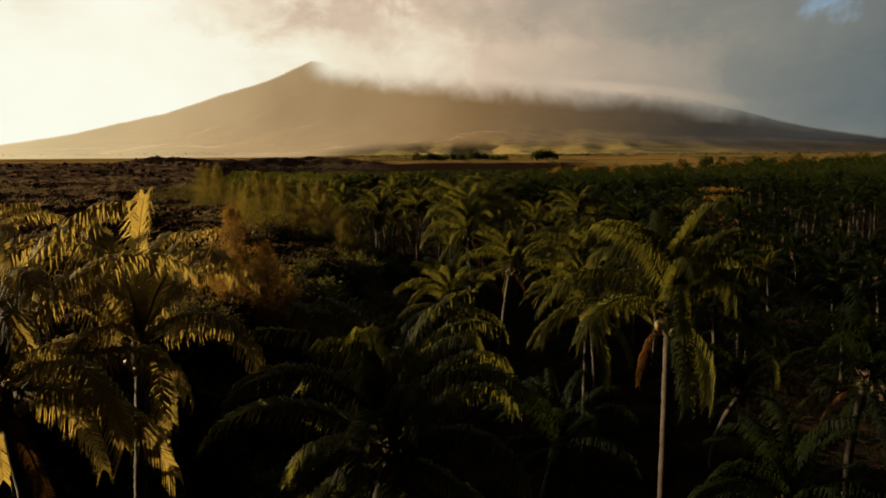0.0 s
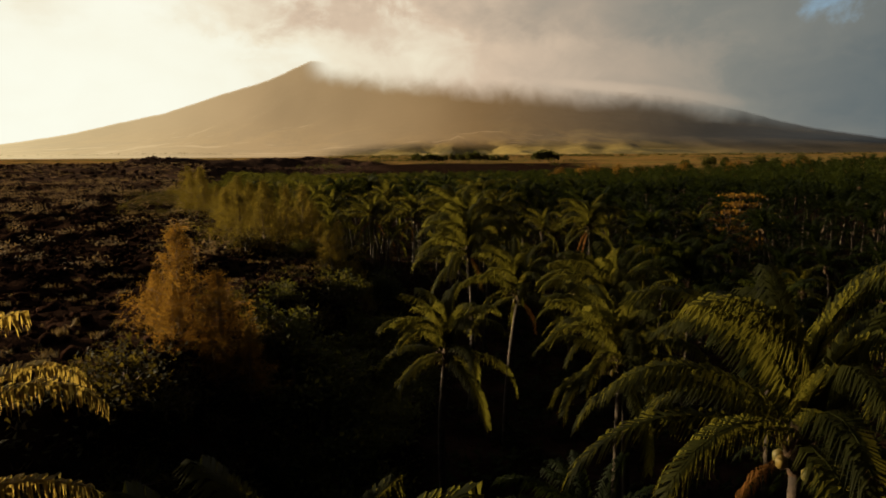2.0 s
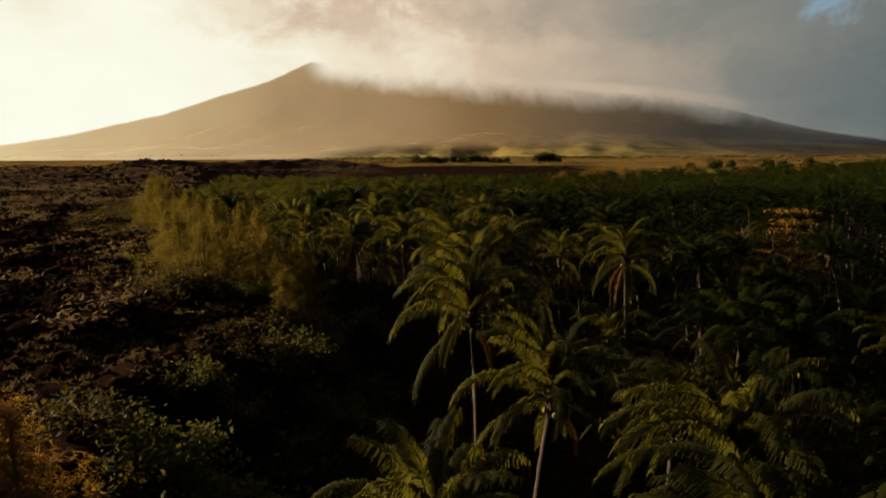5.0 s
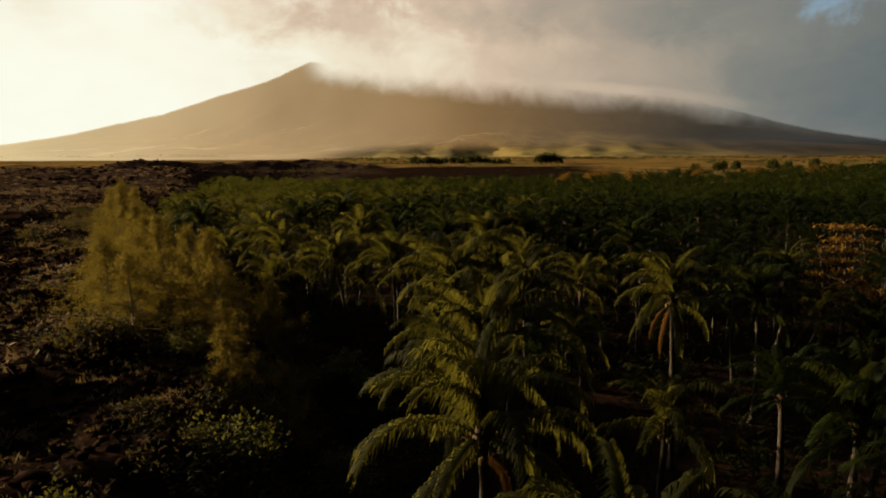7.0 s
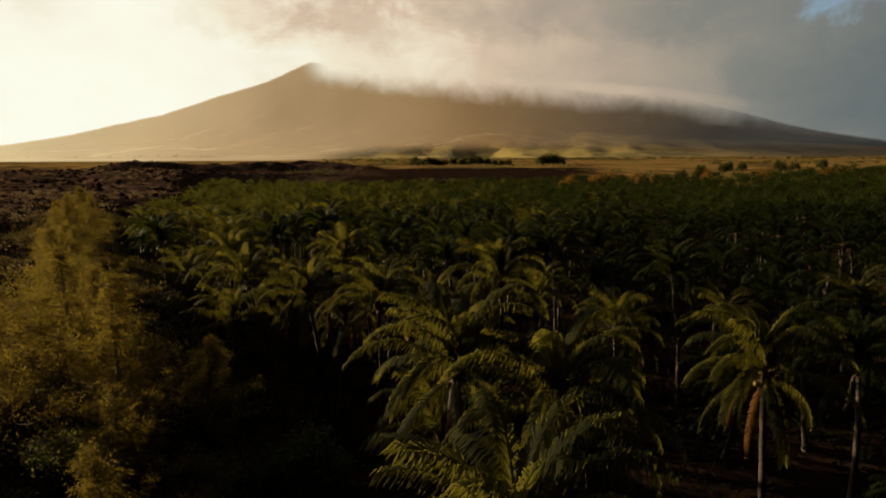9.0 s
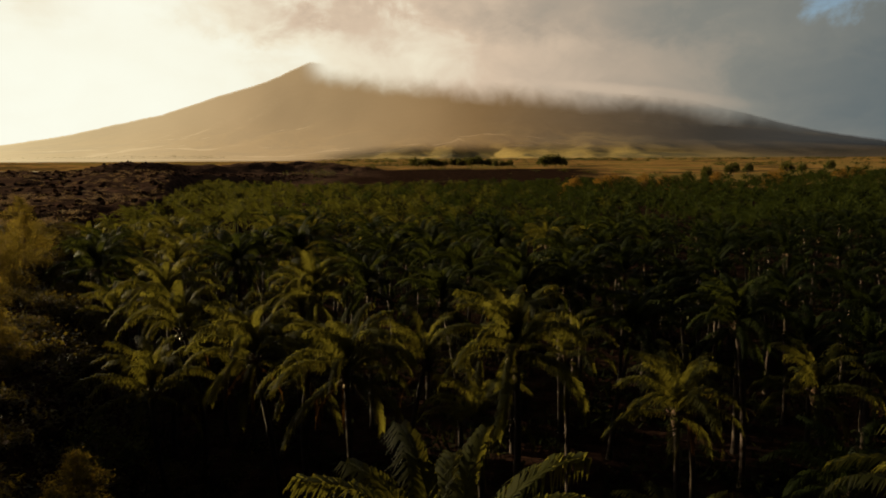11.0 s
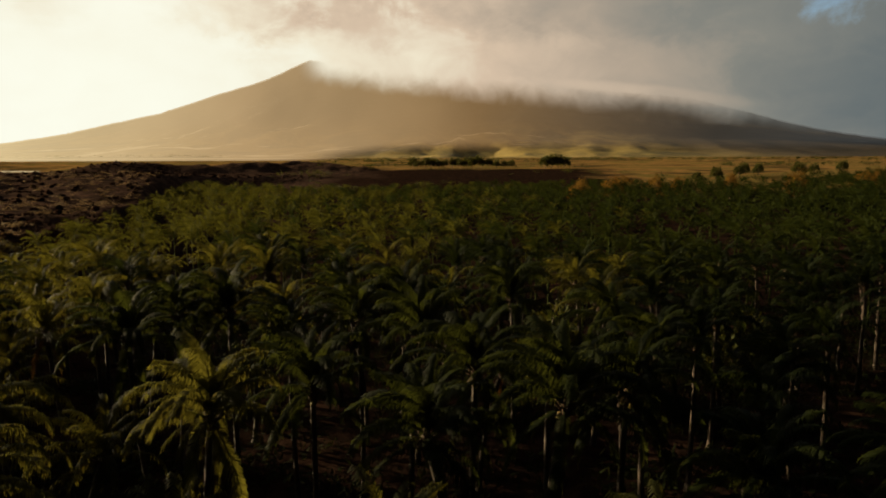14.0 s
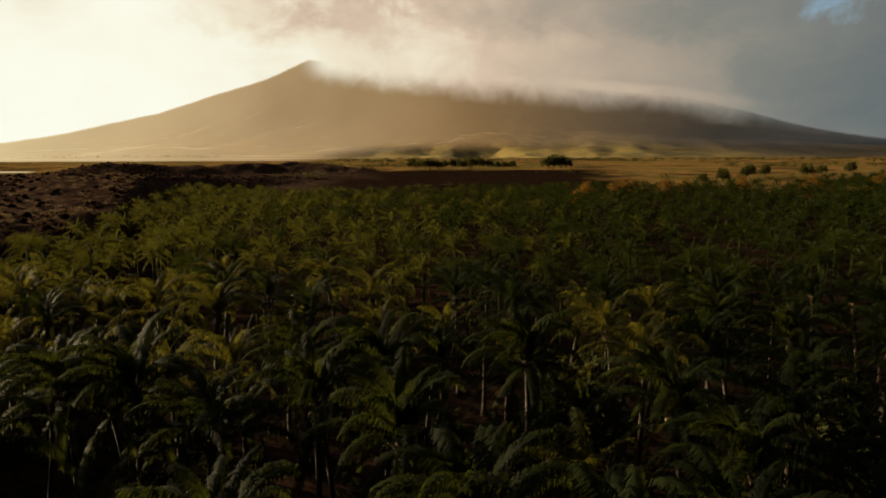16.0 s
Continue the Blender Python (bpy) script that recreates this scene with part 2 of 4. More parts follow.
def volcano_colour(nt, pos):
    sep = node(nt, "ShaderNodeSeparateXYZ")
    wire(nt, pos, sep.inputs[0])
    n = noisy(nt, scaled(nt, pos, (1.0, 0.5, 1.0)), 0.0045, 8.0, 0.62, 0.4)
    low = ramp(nt, n, [(0.36, (0.035, 0.033, 0.017)), (0.45, (0.13, 0.10, 0.035)), (0.53, (0.29, 0.21, 0.062)), (0.64, (0.17, 0.125, 0.045))])
    high = ramp(nt, n, [(0.35, (0.022, 0.019, 0.016)), (0.55, (0.045, 0.034, 0.025)), (0.7, (0.075, 0.056, 0.033))])
    h = calc(nt, "ADD", sep.outputs[2], calc(nt, "MULTIPLY", n, 160.0))
    # eastern foot takes the dark upper tones, painting in the cloud's shadow
    low = blend(nt, remap(nt, calc(nt, "ADD", sep.outputs[0], calc(nt, "MULTIPLY", n, 500.0)), 700.0, 1200.0), low, high)
    return blend(nt, remap(nt, h, 170.0, 330.0), low, high)


M_VOLCANO = surface("volcano_slopes", volcano_colour, 0.95, 6.0, 0.02, 0.1)


def veil(name, alpha, colour):
    """A sheet of lit vapour: glows, and lets through what is not covered. alpha, colour: of (nt, direction, elevation)."""
    m, nt, out = material(name)
    pos = node(nt, "ShaderNodeNewGeometry").outputs["Position"]
    off = node(nt, "ShaderNodeVectorMath")
    off.operation = "SUBTRACT"
    wire(nt, pos, off.inputs[0])
    off.inputs[1].default_value = EYE_MID
    nrm = node(nt, "ShaderNodeVectorMath")
    nrm.operation = "NORMALIZE"
    wire(nt, off.outputs[0], nrm.inputs[0])
    sep = node(nt, "ShaderNodeSeparateXYZ")
    wire(nt, nrm.outputs[0], sep.inputs[0])
    az = calc(nt, "DIVIDE", sep.outputs[0], sep.outputs[1])
    el = calc(nt, "DIVIDE", sep.outputs[2], sep.outputs[1])
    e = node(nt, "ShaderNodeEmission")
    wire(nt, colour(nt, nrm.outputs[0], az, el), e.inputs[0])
    mix = node(nt, "ShaderNodeMixShader")
    wire(nt, alpha(nt, nrm.outputs[0], az, el), mix.inputs[0])
    wire(nt, node(nt, "ShaderNodeBsdfTransparent").outputs[0], mix.inputs[1])
    wire(nt, e.outputs[0], mix.inputs[2])
    wire(nt, mix.outputs[0], out.inputs[0])
    return m


def cloud_alpha(nt, d, az, el):
    """Cloud cap: its ragged lower edge sinks from the summit along the ridge."""
    base = ramp(nt, remap(nt, az, -0.30, 0.70, smooth=False),
                [(0.0, (0.175,) * 3), (0.10, (0.150,) * 3), (0.22, (0.130,) * 3), (0.36, (0.118,) * 3), (0.52, (0.106,) * 3), (0.64, (0.094,) * 3), (0.80, (0.075,) * 3), (1.0, (0.055,) * 3)])
    n = noisy(nt, scaled(nt, d, (1.0, 1.0, 0.8)), 34.0, 5.0, 0.6, 0.5)
    n2 = noisy(nt, d, 9.0, 3.0)
    over = calc(nt, "SUBTRACT", el, base)
    over = calc(nt, "ADD", over, calc(nt, "MULTIPLY", calc(nt, "SUBTRACT", n, 0.5), 0.022))
    over = calc(nt, "ADD", over, calc(nt, "MULTIPLY", calc(nt, "SUBTRACT", n2, 0.5), 0.025))
    a = calc(nt, "MULTIPLY", remap(nt, over, -0.028, 0.012), remap(nt, el, 0.21, 0.185))
    return calc(nt, "MULTIPLY", a, remap(nt, az, -0.215, -0.165))


def cloud_colour(nt, d, az, el):
    return cloud_cover(nt, d)[0]


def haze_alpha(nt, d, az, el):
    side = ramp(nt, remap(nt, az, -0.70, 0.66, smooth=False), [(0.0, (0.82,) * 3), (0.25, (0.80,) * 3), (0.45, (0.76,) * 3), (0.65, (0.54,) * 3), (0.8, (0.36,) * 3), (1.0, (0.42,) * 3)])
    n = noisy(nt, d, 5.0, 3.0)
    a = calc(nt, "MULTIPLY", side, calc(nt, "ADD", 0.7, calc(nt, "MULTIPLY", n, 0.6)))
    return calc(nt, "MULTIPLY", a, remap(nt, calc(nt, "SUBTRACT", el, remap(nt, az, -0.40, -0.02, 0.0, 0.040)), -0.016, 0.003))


# the haze's glow, painted as emission from gold in the west to grey
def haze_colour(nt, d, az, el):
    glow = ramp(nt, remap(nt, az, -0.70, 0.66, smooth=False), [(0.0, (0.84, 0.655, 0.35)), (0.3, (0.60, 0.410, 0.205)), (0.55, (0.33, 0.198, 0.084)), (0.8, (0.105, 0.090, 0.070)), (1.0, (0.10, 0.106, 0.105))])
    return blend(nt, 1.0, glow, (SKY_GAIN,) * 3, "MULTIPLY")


M_CLOUD = veil("cloud_vapour", cloud_alpha, cloud_colour)
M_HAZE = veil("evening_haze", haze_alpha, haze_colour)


# ---- mesh helpers ----
def tri_mesh(name, v, f, mat, tint=None, smooth=False):
    v, f = np.asarray(v, np.float32).reshape(-1, 3), np.asarray(f, np.int32)
    k = f.shape[1]
    me = bpy.data.meshes.new(name)
    me.vertices.add(len(v))
    me.vertices.foreach_set("co", v.ravel())
    me.loops.add(f.size)
    me.loops.foreach_set("vertex_index", f.ravel())
    me.polygons.add(len(f))
    me.polygons.foreach_set("loop_start", np.arange(0, f.size, k, dtype=np.int32))
    if smooth:
        me.polygons.foreach_set("use_smooth", np.ones(len(f), bool))
    if tint is not None:
        me.attributes.new("tint", "FLOAT", "POINT").data.foreach_set("value", np.asarray(tint, np.float32))
    me.materials.append(mat)
    me.update(calc_edges=True)
    me.validate()
    return me


def part(name, me, parent, m=None, label=""):
    ob = new(name, me)
    ob.parent = parent
    if m is not None:
        ob.matrix_basis = m
    return tagged(ob, label)


class Pile:
    """Collects triangles."""

    def __init__(self):
        self.v, self.f, self.t, self.n = [], [], [], 0

    def add(self, v, f, tint=None):
        v = np.asarray(v, float).reshape(-1, 3)
        self.v.append(v)
        self.f.append(np.asarray(f, np.int64) + self.n)
        self.t.append(np.full(len(v), random.random() if tint is None else tint))
        self.n += len(v)

    def arrays(self):
        return np.concatenate(self.v), np.concatenate(self.f), np.concatenate(self.t)

    def mesh(self, name, mat, smooth=False):
        v, f, t = self.arrays()
        return tri_mesh(name, v, f, mat, t, smooth)


def tube(points, radii, sides=6):
    """A tapered tube along points, closed at the end."""
    p, r = np.asarray(points, float), np.asarray(radii, float)
    t = np.gradient(p, axis=0)
    t /= np.linalg.norm(t, axis=1)[:, None] + 1e-9
    ref = np.where(np.abs(t[:, 2:3]) > 0.9, np.array([[1.0, 0, 0]]), np.array([[0, 0, 1.0]]))
    a = np.cross(t, ref)
    a /= np.linalg.norm(a, axis=1)[:, None] + 1e-9
    b = np.cross(t, a)
    ang = np.arange(sides) * 2 * math.pi / sides
    v = p[:, None, :] + r[:, None, None] * (np.cos(ang)[None, :, None] * a[:, None, :] + np.sin(ang)[None, :, None] * b[:, None, :])
    f = []
    for i in range(len(p) - 1):
        for j in range(sides):
            k = (j + 1) % sides
            q = (i * sides + j, i * sides + k, (i + 1) * sides + k, (i + 1) * sides + j)
            f += [(q[0], q[1], q[2]), (q[0], q[2], q[3])]
    e = (len(p) - 1) * sides
    f += [(e, e + j, e + j + 1) for j in range(1, sides - 1)]
    return v.reshape(-1, 3), f


def lattice(ix, iy):
    h = (ix * 374761393 + iy * 668265263) & 0x7FFFFFFF
    h = ((h ^ (h >> 13)) * 1274126177) & 0x7FFFFFFF
    return ((h ^ (h >> 16)) & 0xFFFF) / 65535.0


def waves(x, y, octaves=4, ridged=False):
    """Value noise in octaves, about 0 to 1."""
    total, amp, norm = 0.0, 1.0, 0.0
    for o in range(octaves):
        xi, yi = np.floor(x).astype(np.int64), np.floor(y).astype(np.int64)
        u, w = x - xi, y - yi
        u, w = u * u * (3 - 2 * u), w * w * (3 - 2 * w)
        n = (lattice(xi, yi) * (1 - u) + lattice(xi + 1, yi) * u) * (1 - w) + (lattice(xi, yi + 1) * (1 - u) + lattice(xi + 1, yi + 1) * u) * w
        total = total + amp * ((1 - np.abs(2 * n - 1)) if ridged else n)
        norm += amp
        amp, x, y = amp * 0.5, x * 2.03 + 17.3, y * 2.03 + 9.1
    return total / norm


# ---- the ground ----
BANK_Y = [-400, 20, 38, 60, 80, 100, 137, 186, 240, 300, 447, 560, 640, 720, 800, 860, 910, 980, 1200]
BANK_X = [-30, -16, -10.0, -7.5, -10.0, -16, -40, -65, -76, -92, -146, -176, -160, -120, -70, -60, -120, -360, -900]
FLOOR_Y = [-400, 100, 200, 300, 420, 520, 640, 800, 1000, 1500, 5000]
FLOOR_Z = [1.5, 2.3, 3.2, 4.2, 5.2, 6.5, 13.0, 24.0, 30.0, 48.0, 60.0]
FLOW_Y = [-400, 60, 120, 235, 340, 440, 500, 580, 700, 1000, 1500, 5000]
FLOW_Z = [10.5, 11.4, 12.6, 13.8, 16.5, 22.0, 23.5, 22.0, 20.5, 20.0, 46.0, 60.0]
RIDGE_LINE = [(-300, 690, 10.0), (-287, 700, 10.5), (-262, 745, 9.0), (-225, 800, 10.5), (-181, 850, 14.0), (-140, 850, 12.0), (-90, 845, 8.0)]


def lava_ridge(x, y):
    """The hummocky crest of the old flow that closes the view over the lava."""
    h = np.zeros_like(x)
    for (ax, ay, az), (bx, by, bz) in zip(RIDGE_LINE, RIDGE_LINE[1:]):
        for k in range(5):
            u = k / 5
            h = np.maximum(h, (az + (bz - az) * u) * np.exp(-(((x - ax - (bx - ax) * u) / 34) ** 2 + ((y - ay - (by - ay) * u) / 40) ** 2)))
    return h


def east_rise(x, y):
    """The ground climbs towards the east, behind the grove."""
    return np.clip(np.asarray(x, float) - 50, 0, 420) * 0.038 * np.clip((np.asarray(y, float) - 180) / 240, 0, 1) * np.clip((640 - np.asarray(y, float)) / 150, 0, 1)


def bank_at(y):
    return np.interp(y, BANK_Y, BANK_X)


def ground_z(x, y):
    x, y = np.asarray(x, float), np.asarray(y, float)
    floor = np.interp(y, FLOOR_Y, FLOOR_Z) + 0.5 * waves(x * 0.08, y * 0.08, 3) + east_rise(x, y)
    rough = np.clip(1.3 - np.abs(y - 100) / 700.0, 0.25, 1.0)
    flow = np.interp(y, FLOW_Y, FLOW_Z) + rough * (2.4 * (waves(x * 0.07 + 5, y * 0.07, 3, True) - 0.55) + 1.5 * (waves(x * 0.33, y * 0.33, 3, True) - 0.5))
    flow = flow + 4.0 * (waves(x * 0.028 + 3, y * 0.028, 4, True) - 0.62) * np.clip((y - 170) / 250, 0, 1) * np.clip((1100 - y) / 300, 0, 1)
    flow = flow + lava_ridge(x, y) * (0.75 + 0.45 * waves(x * 0.06 + 1, y * 0.06, 4, True))
    d = (x - bank_at(y)) + 6.0 * (waves(x * 0.09 + 40, y * 0.09, 3) - 0.5)
    wide = np.interp(y, [400, 620], [5.0, 32.0])
    s = np.clip((d + wide) / (2 * wide), 0, 1)
    s = s * s * (3 - 2 * s)
    return flow * (1 - s) + floor * s


def steps(*spans):
    out = []
    for a, b, s in spans:
        out += list(np.arange(a, b, s))
    return np.array(out + [spans[-1][1]], float)


def sheet(xs, ys, z):
    gx, gy = np.meshgrid(xs, ys)
    v = np.stack([gx, gy, z(gx, gy)], -1).reshape(-1, 3)
    i = np.arange(len(xs) - 1)[None, :] + (np.arange(len(ys) - 1) * len(xs))[:, None]
    q = np.stack([i, i + 1, i + 1 + len(xs), i + len(xs)], -1).reshape(-1, 4)
    return v, q


gxs = steps((-4600, -1000, 400), (-1000, -420, 30), (-420, -110, 5), (-110, 0, 0.9), (0, 60, 5), (60, 400, 20), (400, 1000, 100), (1000, 4600, 400))
gys = steps((-600, -100, 100), (-100, 10, 10), (10, 170, 0.9), (170, 420, 3), (420, 920, 6), (920, 1000, 20), (1000, 1600, 60), (1600, 4900, 300))
v, q = sheet(gxs, gys, ground_z)
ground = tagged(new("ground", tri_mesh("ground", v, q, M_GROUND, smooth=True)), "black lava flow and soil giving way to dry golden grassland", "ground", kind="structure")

# ---- the volcano ----
RIDGE_X = [-4600, -3200, -2490, -2173, -1919, -1845, -1537, -1220, -966, -727, -600, -267, 210, 686, 1321, 1639, 1957, 2274, 2490, 3300, 4600]
RIDGE_Z = [60, 105, 148, 183, 231, 264, 326, 426, 500, 602, 585, 560, 500, 452, 398, 320, 235, 165, 125, 80, 50]


def volcano_z(x, y):
    v = np.clip((y - 1450) / (3800 - 1450), 0, 1)
    back = np.clip((y - 3800) / 1100, 0, 1)
    s = 0.10 * v + 0.90 * v ** 2.1
    top = np.interp(x, RIDGE_X, RIDGE_Z)
    z = 44 + (top - 44) * s * (1 - 0.7 * back ** 1.3)
    spread = x + (x + 727) * 0.35 * (1 - v)
    gully = waves(spread * 0.0062, y * 0.0011 + 4, 4, True) - 0.5
    hill = waves(x * 0.004 + 9, y * 0.006, 4) - 0.5
    calm = np.interp(x, [-1500, -700, 100, 700], [0.2, 0.7, 1.0, 0.3])
    return z + calm * gully * 95 * (v * (1 - v) * 2.2) * np.clip(top / 420, 0.2, 1) + calm * hill * 55 * np.clip(v * 5, 0, 1) * (1 - v) ** 1.5 - 3 * (v <= 0) + 5 * (waves(x * 0.02, y * 0.02, 2) - 0.5) * v


v, q = sheet(steps((-4600, -2600, 100), (-2600, 2600, 22), (2600, 4600, 100)), steps((1450, 3700, 26), (3700, 3900, 12), (3900, 4900, 120)), volcano_z)
volcano = tagged(new("volcano", tri_mesh("volcano", v, q, M_VOLCANO, smooth=True)), "hazy grass-flanked volcano with its summit in cloud", "volcano", kind="structure")


def arc_sheet(name, radius, half, low, high, mat):
    a = np.linspace(-radians(half), radians(half), 49)
    z = np.linspace(low, high, 5)
    ga, gz = np.meshgrid(a, z)
    v = np.stack([EYE_MID[0] + radius * np.sin(ga), EYE_MID[1] + radius * np.cos(ga), gz], -1).reshape(-1, 3)
    i = np.arange(48)[None, :] + (np.arange(4) * 49)[:, None]
    return new(name, tri_mesh(name, v, np.stack([i, i + 1, i + 50, i + 49], -1).reshape(-1, 4), mat, smooth=True))


tagged(arc_sheet("cloud_backdrop", 3150, 40, 160, 720, M_CLOUD), "warm grey cloud cap drifting over the volcano ridge", "cloud", kind="structure")
# added see-through shell just above the slopes that gives off the haze's glow
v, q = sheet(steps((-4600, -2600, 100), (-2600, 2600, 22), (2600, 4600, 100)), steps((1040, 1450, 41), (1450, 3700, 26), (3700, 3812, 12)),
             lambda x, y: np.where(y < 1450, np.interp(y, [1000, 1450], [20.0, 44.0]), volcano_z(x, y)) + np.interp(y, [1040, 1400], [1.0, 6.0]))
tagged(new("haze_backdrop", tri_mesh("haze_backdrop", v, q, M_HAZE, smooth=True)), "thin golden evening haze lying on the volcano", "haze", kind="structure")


# ---- palms ----
WIND = np.array([-0.95, 0.25, 0.0])      # the trade wind blows from the east, towards the lava


def frond_line(length, e0, e1, way, bow, segs):
    """The rib of a leaf: points and directions, arching over from elevation e0 to e1 and combed by the wind."""
    s = np.linspace(0, 1, segs + 1)
    ang = np.radians(e0 + (e1 - e0) * s ** 1.6)
    d = np.stack([np.cos(ang) * math.cos(way), np.cos(ang) * math.sin(way), np.sin(ang)], -1)
    d = d + WIND * (bow * s ** 1.2)[:, None]
    d /= np.linalg.norm(d, axis=1)[:, None]
    pts = np.concatenate([np.zeros((1, 3)), np.cumsum((d[1:] + d[:-1]) / 2 * (length / segs), axis=0)])
    return s, pts, d


def frond(length, e0, e1, pairs, leaf, width, segs, sides, seed, hang=0.9, way=0.0, bow=0.5):
    """One pinnate palm leaf from the crown's heart, going out at the compass angle way: a tapered rib and two rows of
    long leaflets that hang from it like a fringe."""
    rng = random.Random(seed)
    s, pts, d = frond_line(length, e0, e1, way, bow, segs)
    pile = Pile()
    v, f = tube(pts, 0.045 * (1 - 0.85 * s), sides)
    pile.add(v, f)
    across = np.array([-math.sin(way), math.cos(way), 0])
    for i in range(pairs):
        for sg in (-1, 1):
            u = 0.10 + 0.90 * (i + 0.5 + rng.uniform(-0.25, 0.25)) / pairs
            p = np.array([np.interp(u, s, pts[:, k]) for k in range(3)])
            t = np.array([np.interp(u, s, d[:, k]) for k in range(3)])
            t /= np.linalg.norm(t)
            side = across - t * across.dot(t)
            side /= np.linalg.norm(side) + 1e-6
            n = np.cross(t, side)
            l = leaf * (0.30 + 0.70 * math.sin(math.pi * min(1, 0.16 + 0.70 * u)) ** 0.7) * rng.uniform(0.8, 1.12)
            d0 = side * sg * 0.58 + t * (0.42 + 0.5 * u ** 2 + rng.uniform(-0.06, 0.06)) + n * rng.uniform(0.0, 0.2)
            d0 /= np.linalg.norm(d0)
            p1 = p + d0 * l * 0.42
            d1 = d0 * 0.34 + np.array([0, 0, -1.0]) * hang * rng.uniform(0.6, 1.2) + WIND * 0.30 * rng.uniform(0.5, 1.4)
            d1 /= np.linalg.norm(d1)
            p2 = p1 + d1 * l * 0.62
            w = t * width * 0.5
            pile.add([p - w, p + w, p1 + w, p1 - w, p2], [(0, 1, 2), (0, 2, 3), (3, 2, 4)])
    return pile


AGES = [(87, 42), (83, 4), (76, -22), (67, -42), (55, -56), (38, -66), (14, -72), (-20, -80)]


WAYS = 8


def frond_set(pairs, width, segs, mat):
    """Leaves by age and by compass angle."""
    return [[frond(5.0 * (0.82 + 0.18 * min(1, k / 3)), a, b, pairs, 0.92, width, segs, 3, 10 * k + j, 0.85 + 0.1 * k, j * 2 * math.pi / WAYS, 0.26 - 0.025 * k).mesh("frond", mat)
             for j in range(WAYS)] for k, (a, b) in enumerate(AGES)]


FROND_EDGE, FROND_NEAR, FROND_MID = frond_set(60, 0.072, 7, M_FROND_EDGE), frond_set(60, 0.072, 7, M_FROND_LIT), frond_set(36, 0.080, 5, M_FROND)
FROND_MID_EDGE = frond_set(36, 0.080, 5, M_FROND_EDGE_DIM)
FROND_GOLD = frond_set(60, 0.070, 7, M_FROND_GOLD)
FROND_DRY = [frond(3.9, a, b, 44, 0.55, 0.06, 5, 3, 90 + a, 1.6, 0.0, 0.1).mesh("dry_frond", M_DRY) for a, b in ((-35, -84), (-58, -88))]


def trunk_mesh(bend, rings, sides):
    """A coconut trunk 10 m tall: swollen foot, slim ringed shaft, bent."""
    s = np.linspace(0, 1, rings)
    p = np.stack([bend * s ** 1.7, 0.25 * bend * np.sin(s * 3), 10 * s], -1)
    r = (0.15 + 0.05 * (1 - s) + 0.16 * np.exp(-s * 22)) * (1 + 0.05 * (np.arange(rings) % 2))
    v, f = tube(p, r, sides)
    return tri_mesh("trunk", v, f, M_TRUNK, smooth=False)


BENDS = [0.3, 0.9, 1.6]
TRUNKS = [trunk_mesh(b, 22, 6) for b in BENDS]


def heart_mesh():
    """Fibrous leaf bases at the top of the trunk."""
    pile = Pile()
    v, f = tube([(0, 0, -0.7), (0, 0, -0.3), (0, 0, 0.1), (0, 0, 0.5)], [0.17, 0.26, 0.24, 0.06], 8)
    pile.add(v, f)
    for i in range(9):
        a = i * 2.4
        c, s = math.cos(a), math.sin(a)
        v, f = tube([(0.12 * c, 0.12 * s, -0.35), (0.32 * c, 0.32 * s, 0.0), (0.55 * c, 0.55 * s, 0.05 + 0.3 * random.random())], [0.09, 0.06, 0.035], 4)
        pile.add(v, f)
    return pile.mesh("heart", M_FIBRE)


def nut_mesh():
    bm = bmesh.new()
    bmesh.ops.create_icosphere(bm, subdivisions=1, radius=0.13, matrix=Matrix.Diagonal((1, 1, 1.25, 1)))
    v, f = [x.co[:] for x in bm.verts], [[x.index for x in y.verts] for y in bm.faces]
    bm.free()
    return tri_mesh("coconut", v, f, M_NUT, smooth=True)


HEART, NUT = heart_mesh(), nut_mesh()


